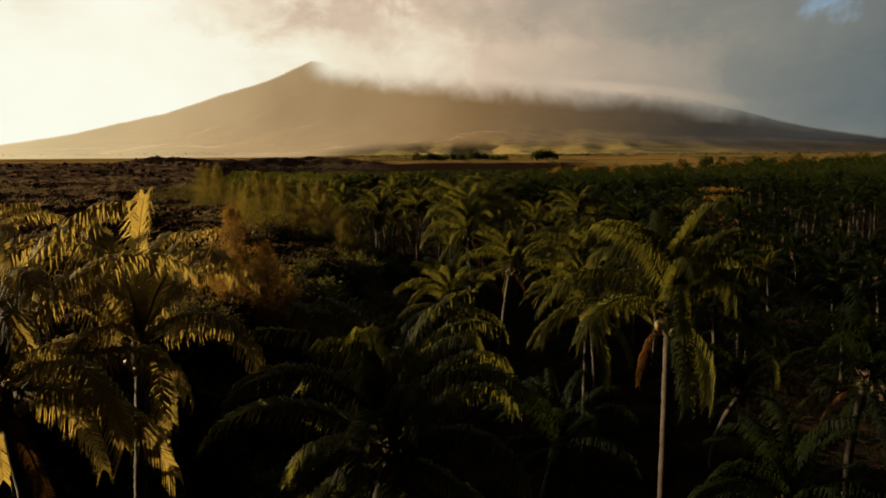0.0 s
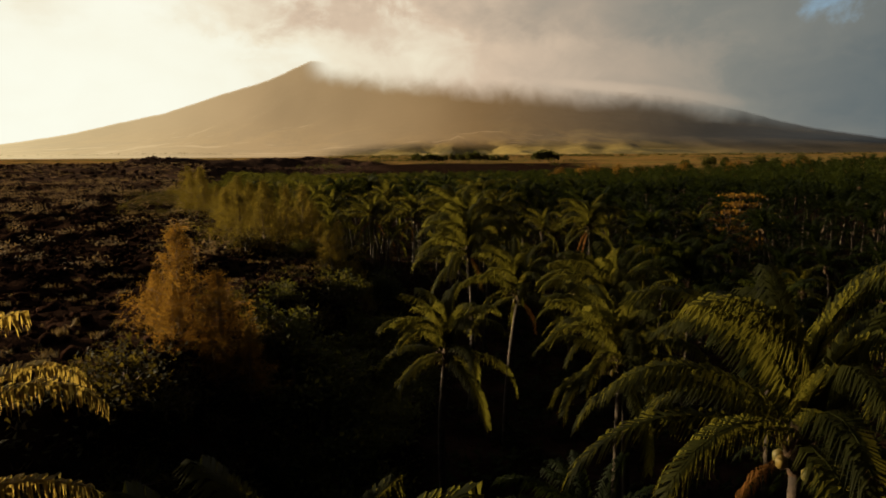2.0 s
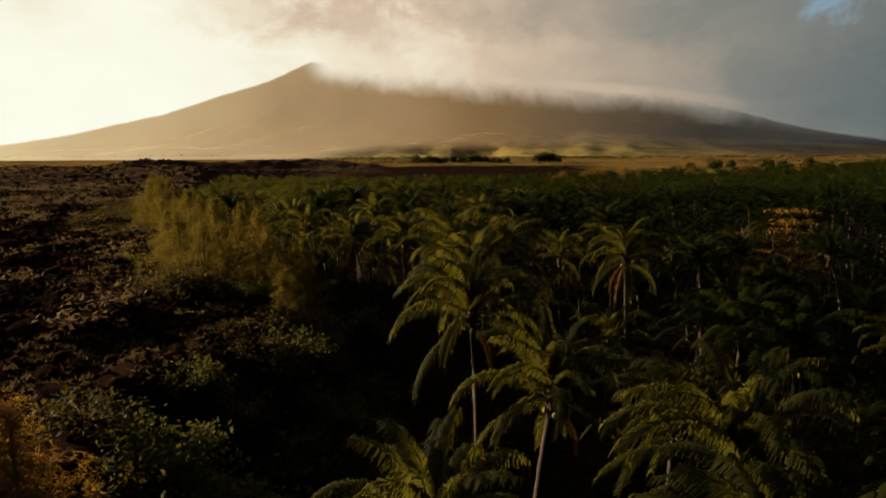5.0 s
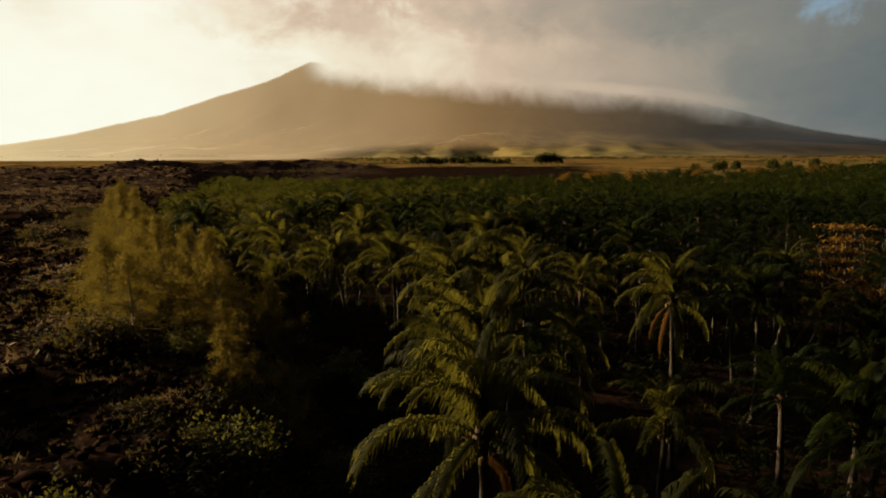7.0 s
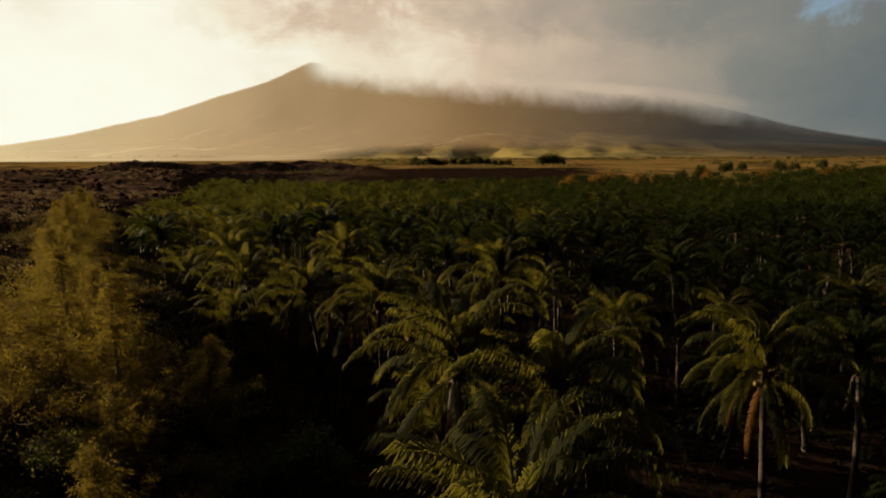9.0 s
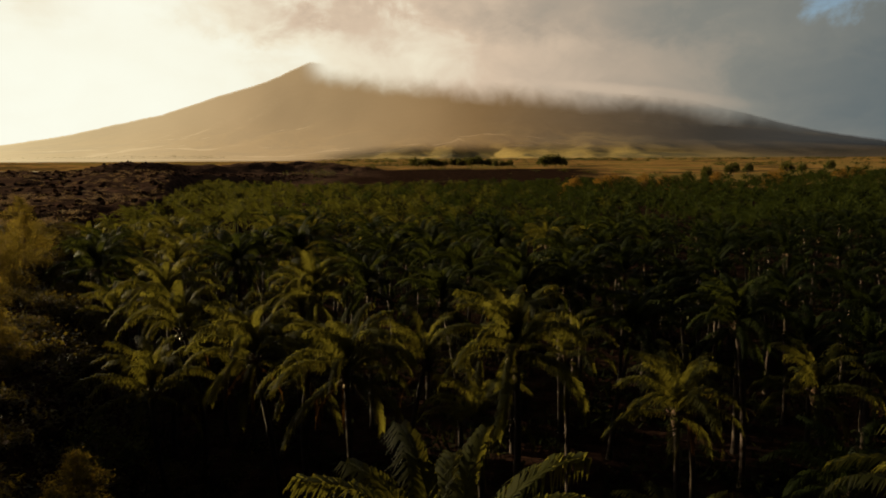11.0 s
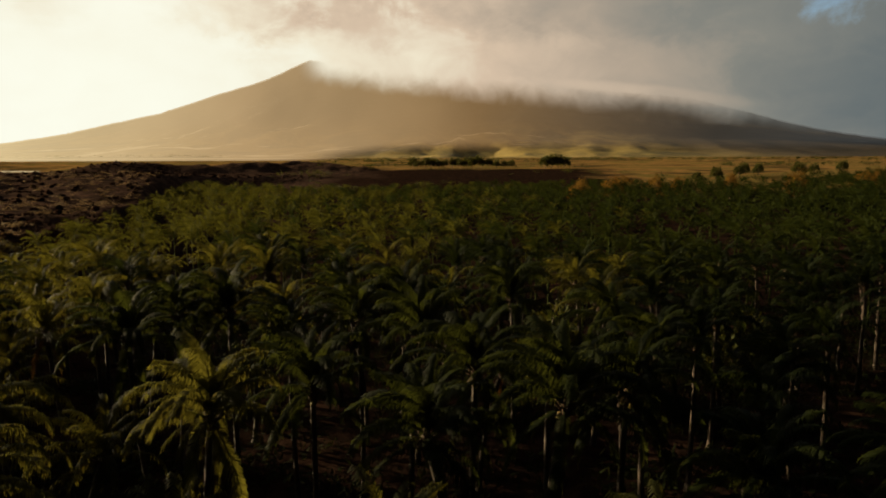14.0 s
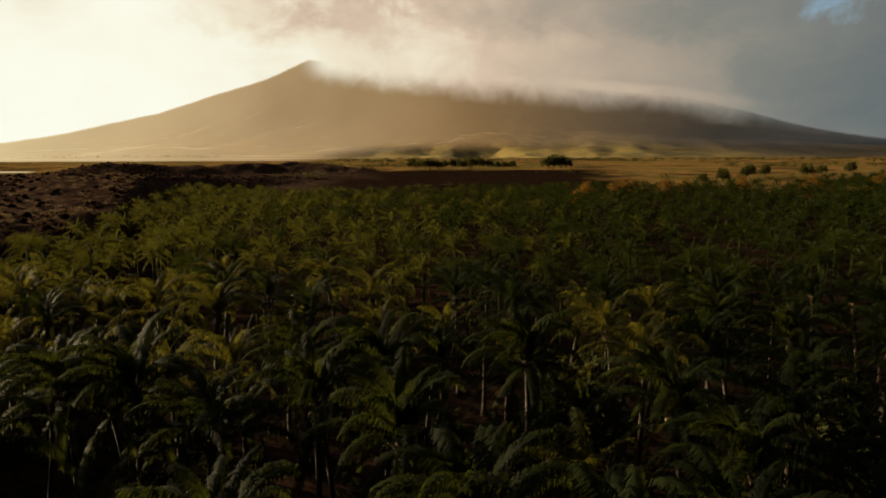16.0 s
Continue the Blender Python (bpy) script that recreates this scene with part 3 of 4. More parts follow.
def palm(x, y, z, fronds, size=1.0, dry=0, nuts=False, group="coconut grove"):
    """A coconut palm whose crown's heart is at (x, y, z)."""
    k, turn = random.randrange(3), random.uniform(0, 360)
    g = float(ground_z(x, y)) - 0.15
    h = z - g
    bx, by = BENDS[k] * math.cos(radians(turn)), BENDS[k] * math.sin(radians(turn))
    root = new("palm_tree")
    root.matrix_basis = pose(x - bx, y - by, g)
    label = "coconut palm with drooping yellow-green fronds" if fronds in (FROND_EDGE, FROND_GOLD, FROND_MID_EDGE) else "coconut palm with drooping dark green fronds"
    label = label.replace("yellow-green", "golden-yellow") if fronds is FROND_GOLD else label
    label += " and dead brown ones" if dry else " in the grove"
    tagged(root, label, "palm tree", group)
    part("trunk", TRUNKS[k], root, pose(0, 0, 0, 0, 0, turn) @ Matrix.Diagonal((1, 1, h / 10, 1)))
    top = pose(bx, by, h)
    part("heart", HEART, root, top, "brown fibrous leaf bases")
    for i in range(5 if nuts else 0):
        part("coconut", NUT, root, top @ pose(0.33 * math.cos(i * 2.4), 0.33 * math.sin(i * 2.4), -0.3 - 0.13 * (i % 3)), "green-brown coconut")
    count = 21 if fronds in (FROND_MID, FROND_MID_EDGE, FROND_GOLD) else 28
    for i in range(count):
        a = i / (count - 1)
        age = min(7, max(0 if i < 1 and fronds is FROND_GOLD else 1, int(a ** 0.95 * 7.4 + random.uniform(-0.4, 0.5))))
        way = (137.5 * i + random.uniform(-25, 25) + turn) % 360
        j = round(way / 360 * WAYS) % WAYS
        s = size * random.uniform(0.88, 1.1)
        part("frond", fronds[age][j], root, top @ pose(0, 0, 0.15 * (1 - a), random.uniform(-8, 8), random.uniform(-8, 8), way - j * 360 / WAYS if way < 350 else 0) @ Matrix.Scale(s, 4))
    for i in range(dry):
        part("dry_frond", FROND_DRY[i % 2], root, top @ pose(0, 0, -0.25, 0, 0, 97 * i + turn * 3) @ Matrix.Scale(size * random.uniform(0.8, 1.0), 4), "dead brown hanging frond")
    return root


# Palms told apart along the flight: x, y, height of the heart, dead fronds
KNOWN = [
    (6.9, 20.5, 15.5, 1), (-1.3, 15.2, 13.4, 0), (-8.0, 17.2, 15.4, 0), (-8.6, 12.6, 15.7, 1), (-13.0, 17.5, 16.0, 0), (0.3, 42.8, 10.9, 0), (5.0, 50.9, 12.5, 1),
    (18.0, 44.5, 11.5, 1), (7.9, 37.1, 12.0, 0), (8.9, 42.5, 13.4, 0), (1.9, 56.5, 14.6, 1), (15.8, 80.8, 14.1, 2), (2.3, 63.0, 15.2, 0),
    (18.3, 57.6, 12.0, 0), (-4.0, 98.8, 13.9, 3), (-10.0, 102.8, 13.6, 3), (-16.6, 108.9, 13.9, 1), (-35.8, 137.1, 14.8, 1), (-32.7, 129.1, 15.0, 1),
    (24.8, 88.1, 12.4, 0), (19.0, 65.4, 11.4, 1), (4.6, 95.3, 16.0, 0), (5.0, 73.8, 14.9, 0), (1.4, 76.2, 15.6, 1), (15.2, 112.6, 12.6, 0),
    (20.7, 108.2, 14.3, 0), (23.4, 114.3, 12.8, 0), (-8.9, 115.1, 15.0, 0), (-18.9, 128.5, 15.2, 0), (-37.9, 142.3, 14.9, 0), (1.0, 113.5, 14.7, 0),
    (11.2, 119.1, 14.8, 0), (7.2, 139.6, 15.6, 0), (-5.2, 120.0, 14.6, 0), (7.4, 115.8, 15.3, 0), (-8.4, 128.9, 14.9, 0), (-13.8, 133.3, 16.0, 0),
    (14.7, 125.9, 14.7, 0), (26.6, 146.1, 15.2, 0), (25.6, 157.0, 15.0, 0), (0.3, 127.5, 15.6, 0), (3.4, 120.2, 15.5, 0),
    (13.2, 24.5, 7.0, 0), (19.0, 29.5, 10.6, 1), (21.5, 25.0, 8.0, 0),
    (-1.2, 136.2, 16.0, 0), (-6.3, 139.9, 15.5, 0), (13.7, 132.4, 15.2, 1), (23.0, 150.5, 15.0, 0), (-17.1, 158.5, 15.9, 0), (24.5, 129.5, 12.8, 0),
    (-4.4, 133.1, 15.3, 0), (-17.9, 134.0, 15.6, 0), (-19.5, 113.5, 14.9, 0),
]
KEEP_OUT = [(-12.7, 42.0, 5), (-27.1, 98.0, 6), (45.2, 111.1, 4), (-7.4, 88.4, 5), (29.4, 146.4, 3.5), (-6.4, 63.2, 4)]
random.seed(4)
cells = {}


def free(x, y, gap):
    ci, cj = int(x // 6), int(y // 6)
    for i in range(ci - 1, ci + 2):
        for j in range(cj - 1, cj + 2):
            for px, py in cells.get((i, j), ()):
                if (px - x) ** 2 + (py - y) ** 2 < gap * gap:
                    return False
    return True


def take(x, y):
    cells.setdefault((int(x // 6), int(y // 6)), []).append((x, y))


for x, y, z, dry in KNOWN:
    take(x, y)
grown = []
for i in range(110000):
    y = -30 + 590 * random.random() ** 1.35
    reach = 0.68 * max(y, 0) + 45
    x = random.uniform(-reach, reach)
    edge = float(np.interp(y, [-30, 19, 21, 58, 66, 97, 101, 137, 186, 300, 447, 620], [-14, -14, 3, 3, -1, -1, -16, -38, -62, -94, -144, -190]))
    if x < edge or any((x - a) ** 2 + (y - b) ** 2 < r * r for a, b, r in KEEP_OUT):
        continue
    if y < 24 and abs(x) < 14 and y > 8 or y < 12 and abs(x) < 9:
        continue
    if y > 470 + 40 * math.sin(x * 0.03) + (40 if x < 150 else 0):
        continue
    if free(x, y, (7.8 if y < 96 else 5.6) if y < 170 else 6.0):
        take(x, y)
        grown.append((x, y))
grown.sort(key=lambda p: p[1])

# palms towards the lava take the leaf tones with sunlight painted in
def sun_side(p):
    stray = math.sin(p[0] * 12.99 + p[1] * 78.23) * 437.58
    stray = (stray - math.floor(stray) - 0.5) * (10 + 0.45 * p[1])
    return p[0] - bank_at(p[1]) < 12 + 0.22 * p[1] + 9 * math.sin(p[1] * 0.13) - 7 * math.sin(p[0] * 0.31) + stray


# the palms nearest the flight stand singly, the rest close the canopy behind them
singles = sorted((p for p in grown if -2 < p[1] < 175 and abs(p[0]) < 0.68 * p[1] + 9), key=lambda p: 1.5 * max(0, abs(p[0] - 1) - 20) + max(0, p[1] - 150))[:190]
chosen = set(singles)
for x, y, z, dry in KNOWN:
    # lit leaf copies for palms that catch the sun, dark ones for shaded palms
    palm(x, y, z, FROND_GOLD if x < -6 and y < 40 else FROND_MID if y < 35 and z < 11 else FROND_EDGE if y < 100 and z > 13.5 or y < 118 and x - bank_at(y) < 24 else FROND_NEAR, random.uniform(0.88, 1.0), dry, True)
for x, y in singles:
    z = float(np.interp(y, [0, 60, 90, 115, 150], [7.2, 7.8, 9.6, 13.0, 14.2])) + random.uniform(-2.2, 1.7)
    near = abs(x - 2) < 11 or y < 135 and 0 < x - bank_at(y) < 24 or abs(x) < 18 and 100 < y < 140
    palm(x, y, z, FROND_MID_EDGE if sun_side((x, y)) else FROND_MID, random.uniform(0.80, 0.98), random.choice((0, 0, 0, 1, 2)) if near else 0, near and random.random() < 0.4)


def grove_template(teeth, count, seed, base, trunk=True):
    """A whole palm for the closed canopy: each leaf a drooping, ragged-edged pair of webs along an arching rib."""
    rng = random.Random(seed)
    pile = Pile()
    for i in range(count):
        a = i / (count - 1)
        k = min(7, max(1 if i > 0 else 0, int(a ** 0.95 * 7.3 + rng.uniform(-0.4, 0.5))))
        way = 2.4 * i + rng.uniform(-0.3, 0.3)
        e0, e1 = AGES[k]
        s, pts, d = frond_line(4.3 * rng.uniform(0.8, 1.05), e0 + rng.uniform(-6, 6), e1, way, 0.30 - 0.03 * k, teeth)
        across = np.array([-math.sin(way), math.cos(way), 0])
        wide = 0.9 * np.sin(np.pi * np.minimum(1, 0.14 + 0.72 * s)) ** 0.7
        tint = rng.random()
        for sg in (-1, 1):
            for j in range(teeth):
                side = across - d[j] * across.dot(d[j])
                side = side / (np.linalg.norm(side) + 1e-6) * sg
                w = wide[j] * rng.uniform(0.75, 1.15)
                tip = side * 0.42 + d[j] * 0.55 + np.array([0, 0, -0.75 * rng.uniform(0.5, 1.4)]) + WIND * 0.25 * rng.uniform(0.4, 1.5)
                pile.add([pts[j], pts[j] * (1 - base) + pts[j + 1] * base, (pts[j] + pts[j + 1]) / 2 + tip * w], [(0, 1, 2)], tint * 0.75 + rng.random() * 0.25)
    if trunk:
        v, q = tube([(0, 0, -11), (0, 0, 0)], [0.2, 0.14], 4)
        pile.add(v, q, 0.9)
    return pile.arrays()


def grove(name, places, templates, label, mat=M_FROND_FAR):
    rng = np.random.RandomState(5)
    vs, fs, ts, n = [], [], [], 0
    for x, y in places:
        v, f, t = templates[rng.randint(len(templates))]
        a, s = rng.uniform(-0.3, 0.3), rng.uniform(0.72, 0.94)
        z = float(np.interp(y, [0, 100, 200, 300, 420, 560], [12.5, 13.4, 14.4, 14.6, 14.4, 15.0])) + float(east_rise(x, y)) + rng.uniform(-3.2, 1.6)
        c, q = math.cos(a) * s, math.sin(a) * s
        vs.append(v @ np.array([[c, q, 0], [-q, c, 0], [0, 0, s]]) + (x, y, z))
        fs.append(f + n)
        ts.append(t * 0.6 + 0.4 * rng.rand())
        n += len(v)
    return tagged(new(name, tri_mesh(name, np.concatenate(vs), np.concatenate(fs), mat, np.concatenate(ts))), label, "palm grove", kind="stuff")


rest = [p for p in grown if p not in chosen]
seen = [abs(p[0]) < 0.68 * p[1] + 8 and 0 < p[1] < 230 for p in rest]
mid = [p for p, s in zip(rest, seen) if s]
far = [p for p, s in zip(rest, seen) if not s]
GROVE_PALMS = [grove_template(20, 30, s, 0.62) for s in range(7)]
FAR_PALMS = [grove_template(8, 22, s + 9, 0.8, False) for s in range(7)]
# two leaf tones: shaded inner canopy, sunlit canopy towards the lava
grove("palm_grove", [p for p in mid if not sun_side(p)], GROVE_PALMS, "dense dark green coconut palm canopy")
grove("sun_side_palm_grove", [p for p in mid if sun_side(p)], GROVE_PALMS, "yellow-green coconut palm canopy along the lava", M_FROND_EDGE_FAR)
grove("far_palm_grove", [p for p in far if not sun_side(p)], FAR_PALMS, "distant coconut palm canopy below the volcano")
grove("far_sun_side_palm_grove", [p for p in far if sun_side(p)], FAR_PALMS, "distant yellow-green palm canopy along the lava", M_FROND_EDGE_FAR)


# ---- feathery trees, shrubs, broadleaf trees ----
def feather_crown(seed, height, width, slivers, mat):
    """A ragged cone of uneven rising limbs, each hung with drooping tufts of fine needle sprays, with gaps between."""
    rng = random.Random(seed)
    limbs, leaves = Pile(), Pile()
    lean = np.array([rng.uniform(-0.3, 0.1), rng.uniform(-0.2, 0.2), 0])
    trunk = [np.zeros(3), lean * 0.4 + np.array([0, 0, height * 0.5]), lean + np.array([0, 0, height])]
    v, f = tube(trunk, [0.16, 0.09, 0.012], 6)
    limbs.add(v, f)
    count = 46
    per = slivers // (count * 6)
    for k in range(count):
        u = (k + rng.random()) / count
        base = np.array([np.interp(u * 0.96, (0, .5, 1), [q[j] for q in trunk]) for j in range(3)])
        a = k * 2.4 + rng.uniform(-0.5, 0.5)
        r = width * (1.03 - u) ** 1.15 * rng.uniform(0.4, 1.2) + 0.10
        rise = r * rng.uniform(0.05, 0.6)
        tip = base + np.array([math.cos(a) * r, math.sin(a) * r, rise])
        mid = (base + tip) / 2 + np.array([0, 0, -0.08 * r])
        v, f = tube([base, mid, tip], [0.045 * (1.1 - u), 0.025, 0.006], 4)
        limbs.add(v, f)
        for t in range(6):
            w = 0.28 + 0.76 * (t + rng.random()) / 6
            c = base * (1 - w) + tip * w + np.array([rng.gauss(0, 0.14), rng.gauss(0, 0.14), rng.gauss(0.05, 0.12)])
            size, tint = rng.uniform(0.25, 0.5) * (0.6 + 0.15 * r), rng.random()
            for j in range(int(per * (0.35 + 0.65 * min(1, 1.5 * r / width)))):
                q = c + np.array([rng.gauss(0, 0.55), rng.gauss(0, 0.55), rng.gauss(0, 0.7)]) * size
                d = np.array([rng.gauss(0, 0.45) + 0.3 * math.cos(a), rng.gauss(0, 0.45) + 0.3 * math.sin(a), rng.uniform(-0.9, 0.5)])
                s = np.cross(d, (rng.gauss(0, 1), rng.gauss(0, 1), rng.gauss(0, 1)))
                s = s / (np.linalg.norm(s) + 1e-6) * rng.uniform(0.012, 0.026)
                leaves.add([q - s, q + s, q + d * rng.uniform(0.18, 0.42)], [(0, 1, 2)], tint * 0.6 + rng.random() * 0.4)
    return limbs.mesh("trunk", M_BARK), leaves.mesh("foliage", mat)


def leafy_crown(seed, height, width, clumps, per, leaf, mat, tiers=0):
    """A trunk that forks into limbs, each limb ending in clumps of small leaves."""
    rng = random.Random(seed)
    limbs, leaves = Pile(), Pile()
    v, f = tube([(0, 0, 0), (rng.uniform(-.1, .1) * width, 0, height * 0.35), (0, rng.uniform(-.1, .1) * width, height * (0.95 if tiers else 0.7))], [0.05 * width + 0.03, 0.04 * width + 0.02, 0.02], 6)
    limbs.add(v, f)
    for i in range(clumps):
        a = i * 2.4 + rng.uniform(-.4, .4)
        if tiers:
            lev = (i % tiers + 0.6) / tiers
            r, z = width * (1.05 - 0.75 * lev) * rng.uniform(0.3, 1.0), height * (0.35 + 0.62 * lev) + rng.uniform(-.15, .15)
            b = (0, 0, z - 0.2 * r)
        else:
            u = rng.random()
            r, z = width * math.sqrt(u) * rng.uniform(0.75, 1.08), height * (0.22 + 0.75 * (1 - u * 0.75) * rng.uniform(0.45, 1.0))
            b = (0, 0, height * 0.3)
        c = np.array([r * math.cos(a), r * math.sin(a), z])
        v, f = tube([b, (np.array(b) + c) / 2 + (0, 0, 0.08 * r), c], [0.02 * width + 0.01, 0.014 * width, 0.006], 3)
        limbs.add(v, f)
        spread = (0.30 if tiers else 0.26) * width * rng.uniform(0.6, 1.2) ** 0.5
        tint = rng.random()
        for j in range(int(per * (0.35 + 0.65 * min(1, 1.5 * r / width)))):
            q = c + np.array([rng.gauss(0, 1), rng.gauss(0, 1), rng.gauss(0, 0.16 if tiers else 0.75)]) * spread * 0.62
            d = np.array([rng.gauss(0, 1), rng.gauss(0, 1), rng.gauss(0.2, 0.7)])
            d /= np.linalg.norm(d) + 1e-6
            s = np.cross(d, (rng.gauss(0, .5), rng.gauss(0, .5), 1.0))
            s /= np.linalg.norm(s) + 1e-6
            l = leaf * rng.uniform(0.7, 1.3)
            leaves.add([q, q + d * l * 0.5 + s * l * 0.27, q + d * l, q + d * l * 0.5 - s * l * 0.27], [(0, 1, 2), (0, 2, 3)], tint * 0.6 + rng.random() * 0.4)
    return limbs.mesh("trunk", M_BARK), leaves.mesh("foliage", mat)


def plant(name, meshes, x, y, size, label, category, group="", sink=0.1, stretch=1.0):
    root = new(name)
    root.matrix_basis = pose(x, y, float(ground_z(x, y)) - sink, random.uniform(-4, 4), random.uniform(-4, 4), random.uniform(0, 360))
    tagged(root, label, category, group)
    m = Matrix.Diagonal((size, size, size * stretch, 1))
    part("trunk", meshes[0], root, m)
    part("foliage", meshes[1], root, m)
    return root


GOLD = [feather_crown(s, 6.2, 3.0, 11000, M_NEEDLE_GOLD) for s in (1, 2)]
OLIVE = [feather_crown(s, 6.4, 3.7, 13000, M_NEEDLE) for s in (3, 4)]
SHRUB = [leafy_crown(s, 2.2, 1.7, 40, 50, 0.18, M_SHRUB) for s in (5, 6)]
SCRUB = [leafy_crown(s, 1.5, 1.4, 26, 25, 0.2, M_SCRUB) for s in (7, 8, 9)]
BROAD = [leafy_crown(s, 9.0, 3.6, 70, 46, 0.55, M_LEAF) for s in (11, 12)]
TIERED = leafy_crown(13, 12.5, 4.6, 90, 34, 0.40, M_NEEDLE_GOLD, 7)
TAWNY = [leafy_crown(s, 9.0, 3.4, 60, 40, 0.5, M_NEEDLE_GOLD) for s in (16, 17)]
DISTANT = [leafy_crown(s, 8.0, 4.2, 34, 26, 1.1, M_LEAF) for s in (14, 15)]

random.seed(8)
for x, y, s, w in ((-13.6, 42.8, 1.0, 0), (-11.4, 42.6, 0.76, 1), (-9.8, 41.8, 0.62, 0), (-15.4, 44.4, 0.62, 1), (-13.0, 40.2, 0.55, 1), (-10.9, 40.2, 0.5, 0)):
    plant("feathery_tree", GOLD[w], x, y, s, "feathery golden-brown needle tree on the lava bank", "tree", "needle trees on the bank")
for x, y, s in ((-27.1, 98.0, 0.95), (-24.0, 93.0, 0.95), (-21.0, 89.0, 0.95), (-18.0, 86.0, 0.9), (-22.5, 83.0, 0.8), (-18.5, 78.0, 0.75), (-25.5, 88.0, 0.85), (-30.5, 105.0, 0.8), (-33.5, 112.0, 0.7), (-25.0, 103.0, 0.6), (-37.0, 118.7, 0.65), (-41.0, 124.0, 0.75),
                (-15.5, 83.0, 0.9), (-13.8, 80.0, 0.85), (-46.0, 132.0, 1.0), (-43.0, 129.0, 1.2), (-13.0, 88.0, 0.8), (-12.5, 76.5, 0.65), (-48.0, 142.0, 1.0), (-54.0, 152.0, 1.1), (-10.5, 72.0, 0.68), (-8.5, 75.5, 0.7)):
    plant("feathery_tree", OLIVE[random.randrange(2)], x, y, s * 1.12, "feathery olive-gold needle tree beside the palms", "tree", "needle trees on the bank")
for x, y, s in ((67, 425, 1.3), (86, 432, 1.5), (106, 420, 1.4), (96, 445, 1.4), (147, 432, 1.2), (166, 402, 1.2), (178, 428, 1.35), (185, 436, 1.3), (165, 475, 1.2), (213, 430, 1.3), (75, 450, 1.3), (128, 455, 1.2), (232, 446, 1.3), (118, 430, 1.2)):
    plant("golden_tree", TAWNY[random.randrange(2)], x, y, s * 1.2, "tawny golden-brown tree standing among palms", "tree", "golden trees in the grove")
plant("tiered_tree", TIERED, 45.2, 111.1, 1.15, "tall tree with tiers of dry orange leaves", "tree")
plant("broadleaf_tree", BROAD[0], 29.4, 146.4, 1.25, "olive broadleaf tree standing among the palms", "tree", "broadleaf trees in the grove")
plant("broadleaf_tree", BROAD[1], -7.4, 88.4, 0.72, "dark green broadleaf tree below the palms", "tree", "broadleaf trees in the grove")
plant("broadleaf_tree", BROAD[0], 12.0, 150.0, 1.2, "dark green broadleaf tree below the palms", "tree", "broadleaf trees in the grove")

for x, y, s in ((-8.2, 45.4, 2.1), (-6.4, 43.4, 2.2), (-5.0, 40.6, 2.0), (-7.6, 48.4, 2.1), (-5.2, 46.6, 2.0), (-4.0, 50.0, 1.9), (-3.4, 55.5, 1.8), (-3.0, 60.5, 1.8), (-10.2, 49.0, 1.5), (-8.0, 46.5, 1.4), (-5.2, 52.4, 1.6), (-12.1, 56.8, 1.1), (-7.2, 58.0, 1.5), (-6.4, 63.2, 1.7), (-9.0, 66.0, 1.4), (-7.2, 40.5, 1.2), (-6.0, 36.0, 1.3),
                (-4.5, 68.0, 1.5), (-9.5, 72.0, 1.3), (-5.5, 76.0, 1.4), (-9.0, 30.0, 1.4), (-13.8, 75.0, 1.0), (-11.0, 82.0, 1.2), (-17.0, 98.0, 1.4), (-10.5, 94.0, 1.3)):
    plant("shrub", SHRUB[random.randrange(2)], x, y, s * 0.95, "dark green leafy shrub on the lava bank", "shrub", "shrubs on the bank")
count = 0
while count < 150:
    y = random.uniform(24, 190)
    x = float(bank_at(y)) + (random.gauss(-6.0, 6.0) if y > 74 else random.gauss(-0.5, 2.4))
    if not (-15.5 < x < -9 and 37 < y < 46) and abs(x) < 0.7 * y + 6:
        plant("scrub_bush", SCRUB[random.randrange(3)], x, y, random.uniform(0.6, 1.5), "low olive scrub bush on the lava bank", "shrub", "scrub on the bank")
        count += 1

# trees on the grass plain
for i in range(16):
    plant("plain_tree", DISTANT[i % 2], -34 + i * 6.0 + random.uniform(-2, 2), 850 + random.uniform(-14, 14), random.uniform(0.9, 1.4), "small dark tree in a row on dry grass", "tree", "tree row on the plain", stretch=1.5)
for x, y, s in ((112, 840, 1.5), (119, 842, 1.7), (127, 838, 1.6), (134, 846, 1.4), (66, 835, 1.0), (74, 842, 1.1), (272, 704, 1.3), (262, 690, 1.1), (290, 712, 1.2), (320, 700, 1.4), (345, 720, 1.1), (380, 735, 1.3), (206, 640, 1.0), (228, 655, 1.3)):
    plant("plain_tree", DISTANT[random.randrange(2)], x, y, s, "dark rounded tree on the dry grass plain", "tree", "trees on the plain", stretch=1.35)


# ---- stuff: lava blocks, grass tufts, undergrowth, far woods ----
def scatter(name, places, templates, mat, sizes, label, category, sink=0.0, smooth=False, height=ground_z):
    rng = np.random.RandomState(3)
    vs, fs, ts, n = [], [], [], 0
    zs = height(places[:, 0], places[:, 1])
    for (x, y), z in zip(places, zs):
        v, f = templates[rng.randint(len(templates))]
        a, s = rng.uniform(0, 6.28), rng.uniform(*sizes)
        c, q = math.cos(a) * s, math.sin(a) * s
        vs.append(v @ np.array([[c, q, 0], [-q, c, 0], [0, 0, s]]) + (x, y, z - sink * s))
        fs.append(f + n)
        ts.append(np.full(len(v), rng.rand()))
        n += len(v)
    return tagged(new(name, tri_mesh(name, np.concatenate(vs), np.concatenate(fs), mat, np.concatenate(ts), smooth)), label, category, kind="stuff")


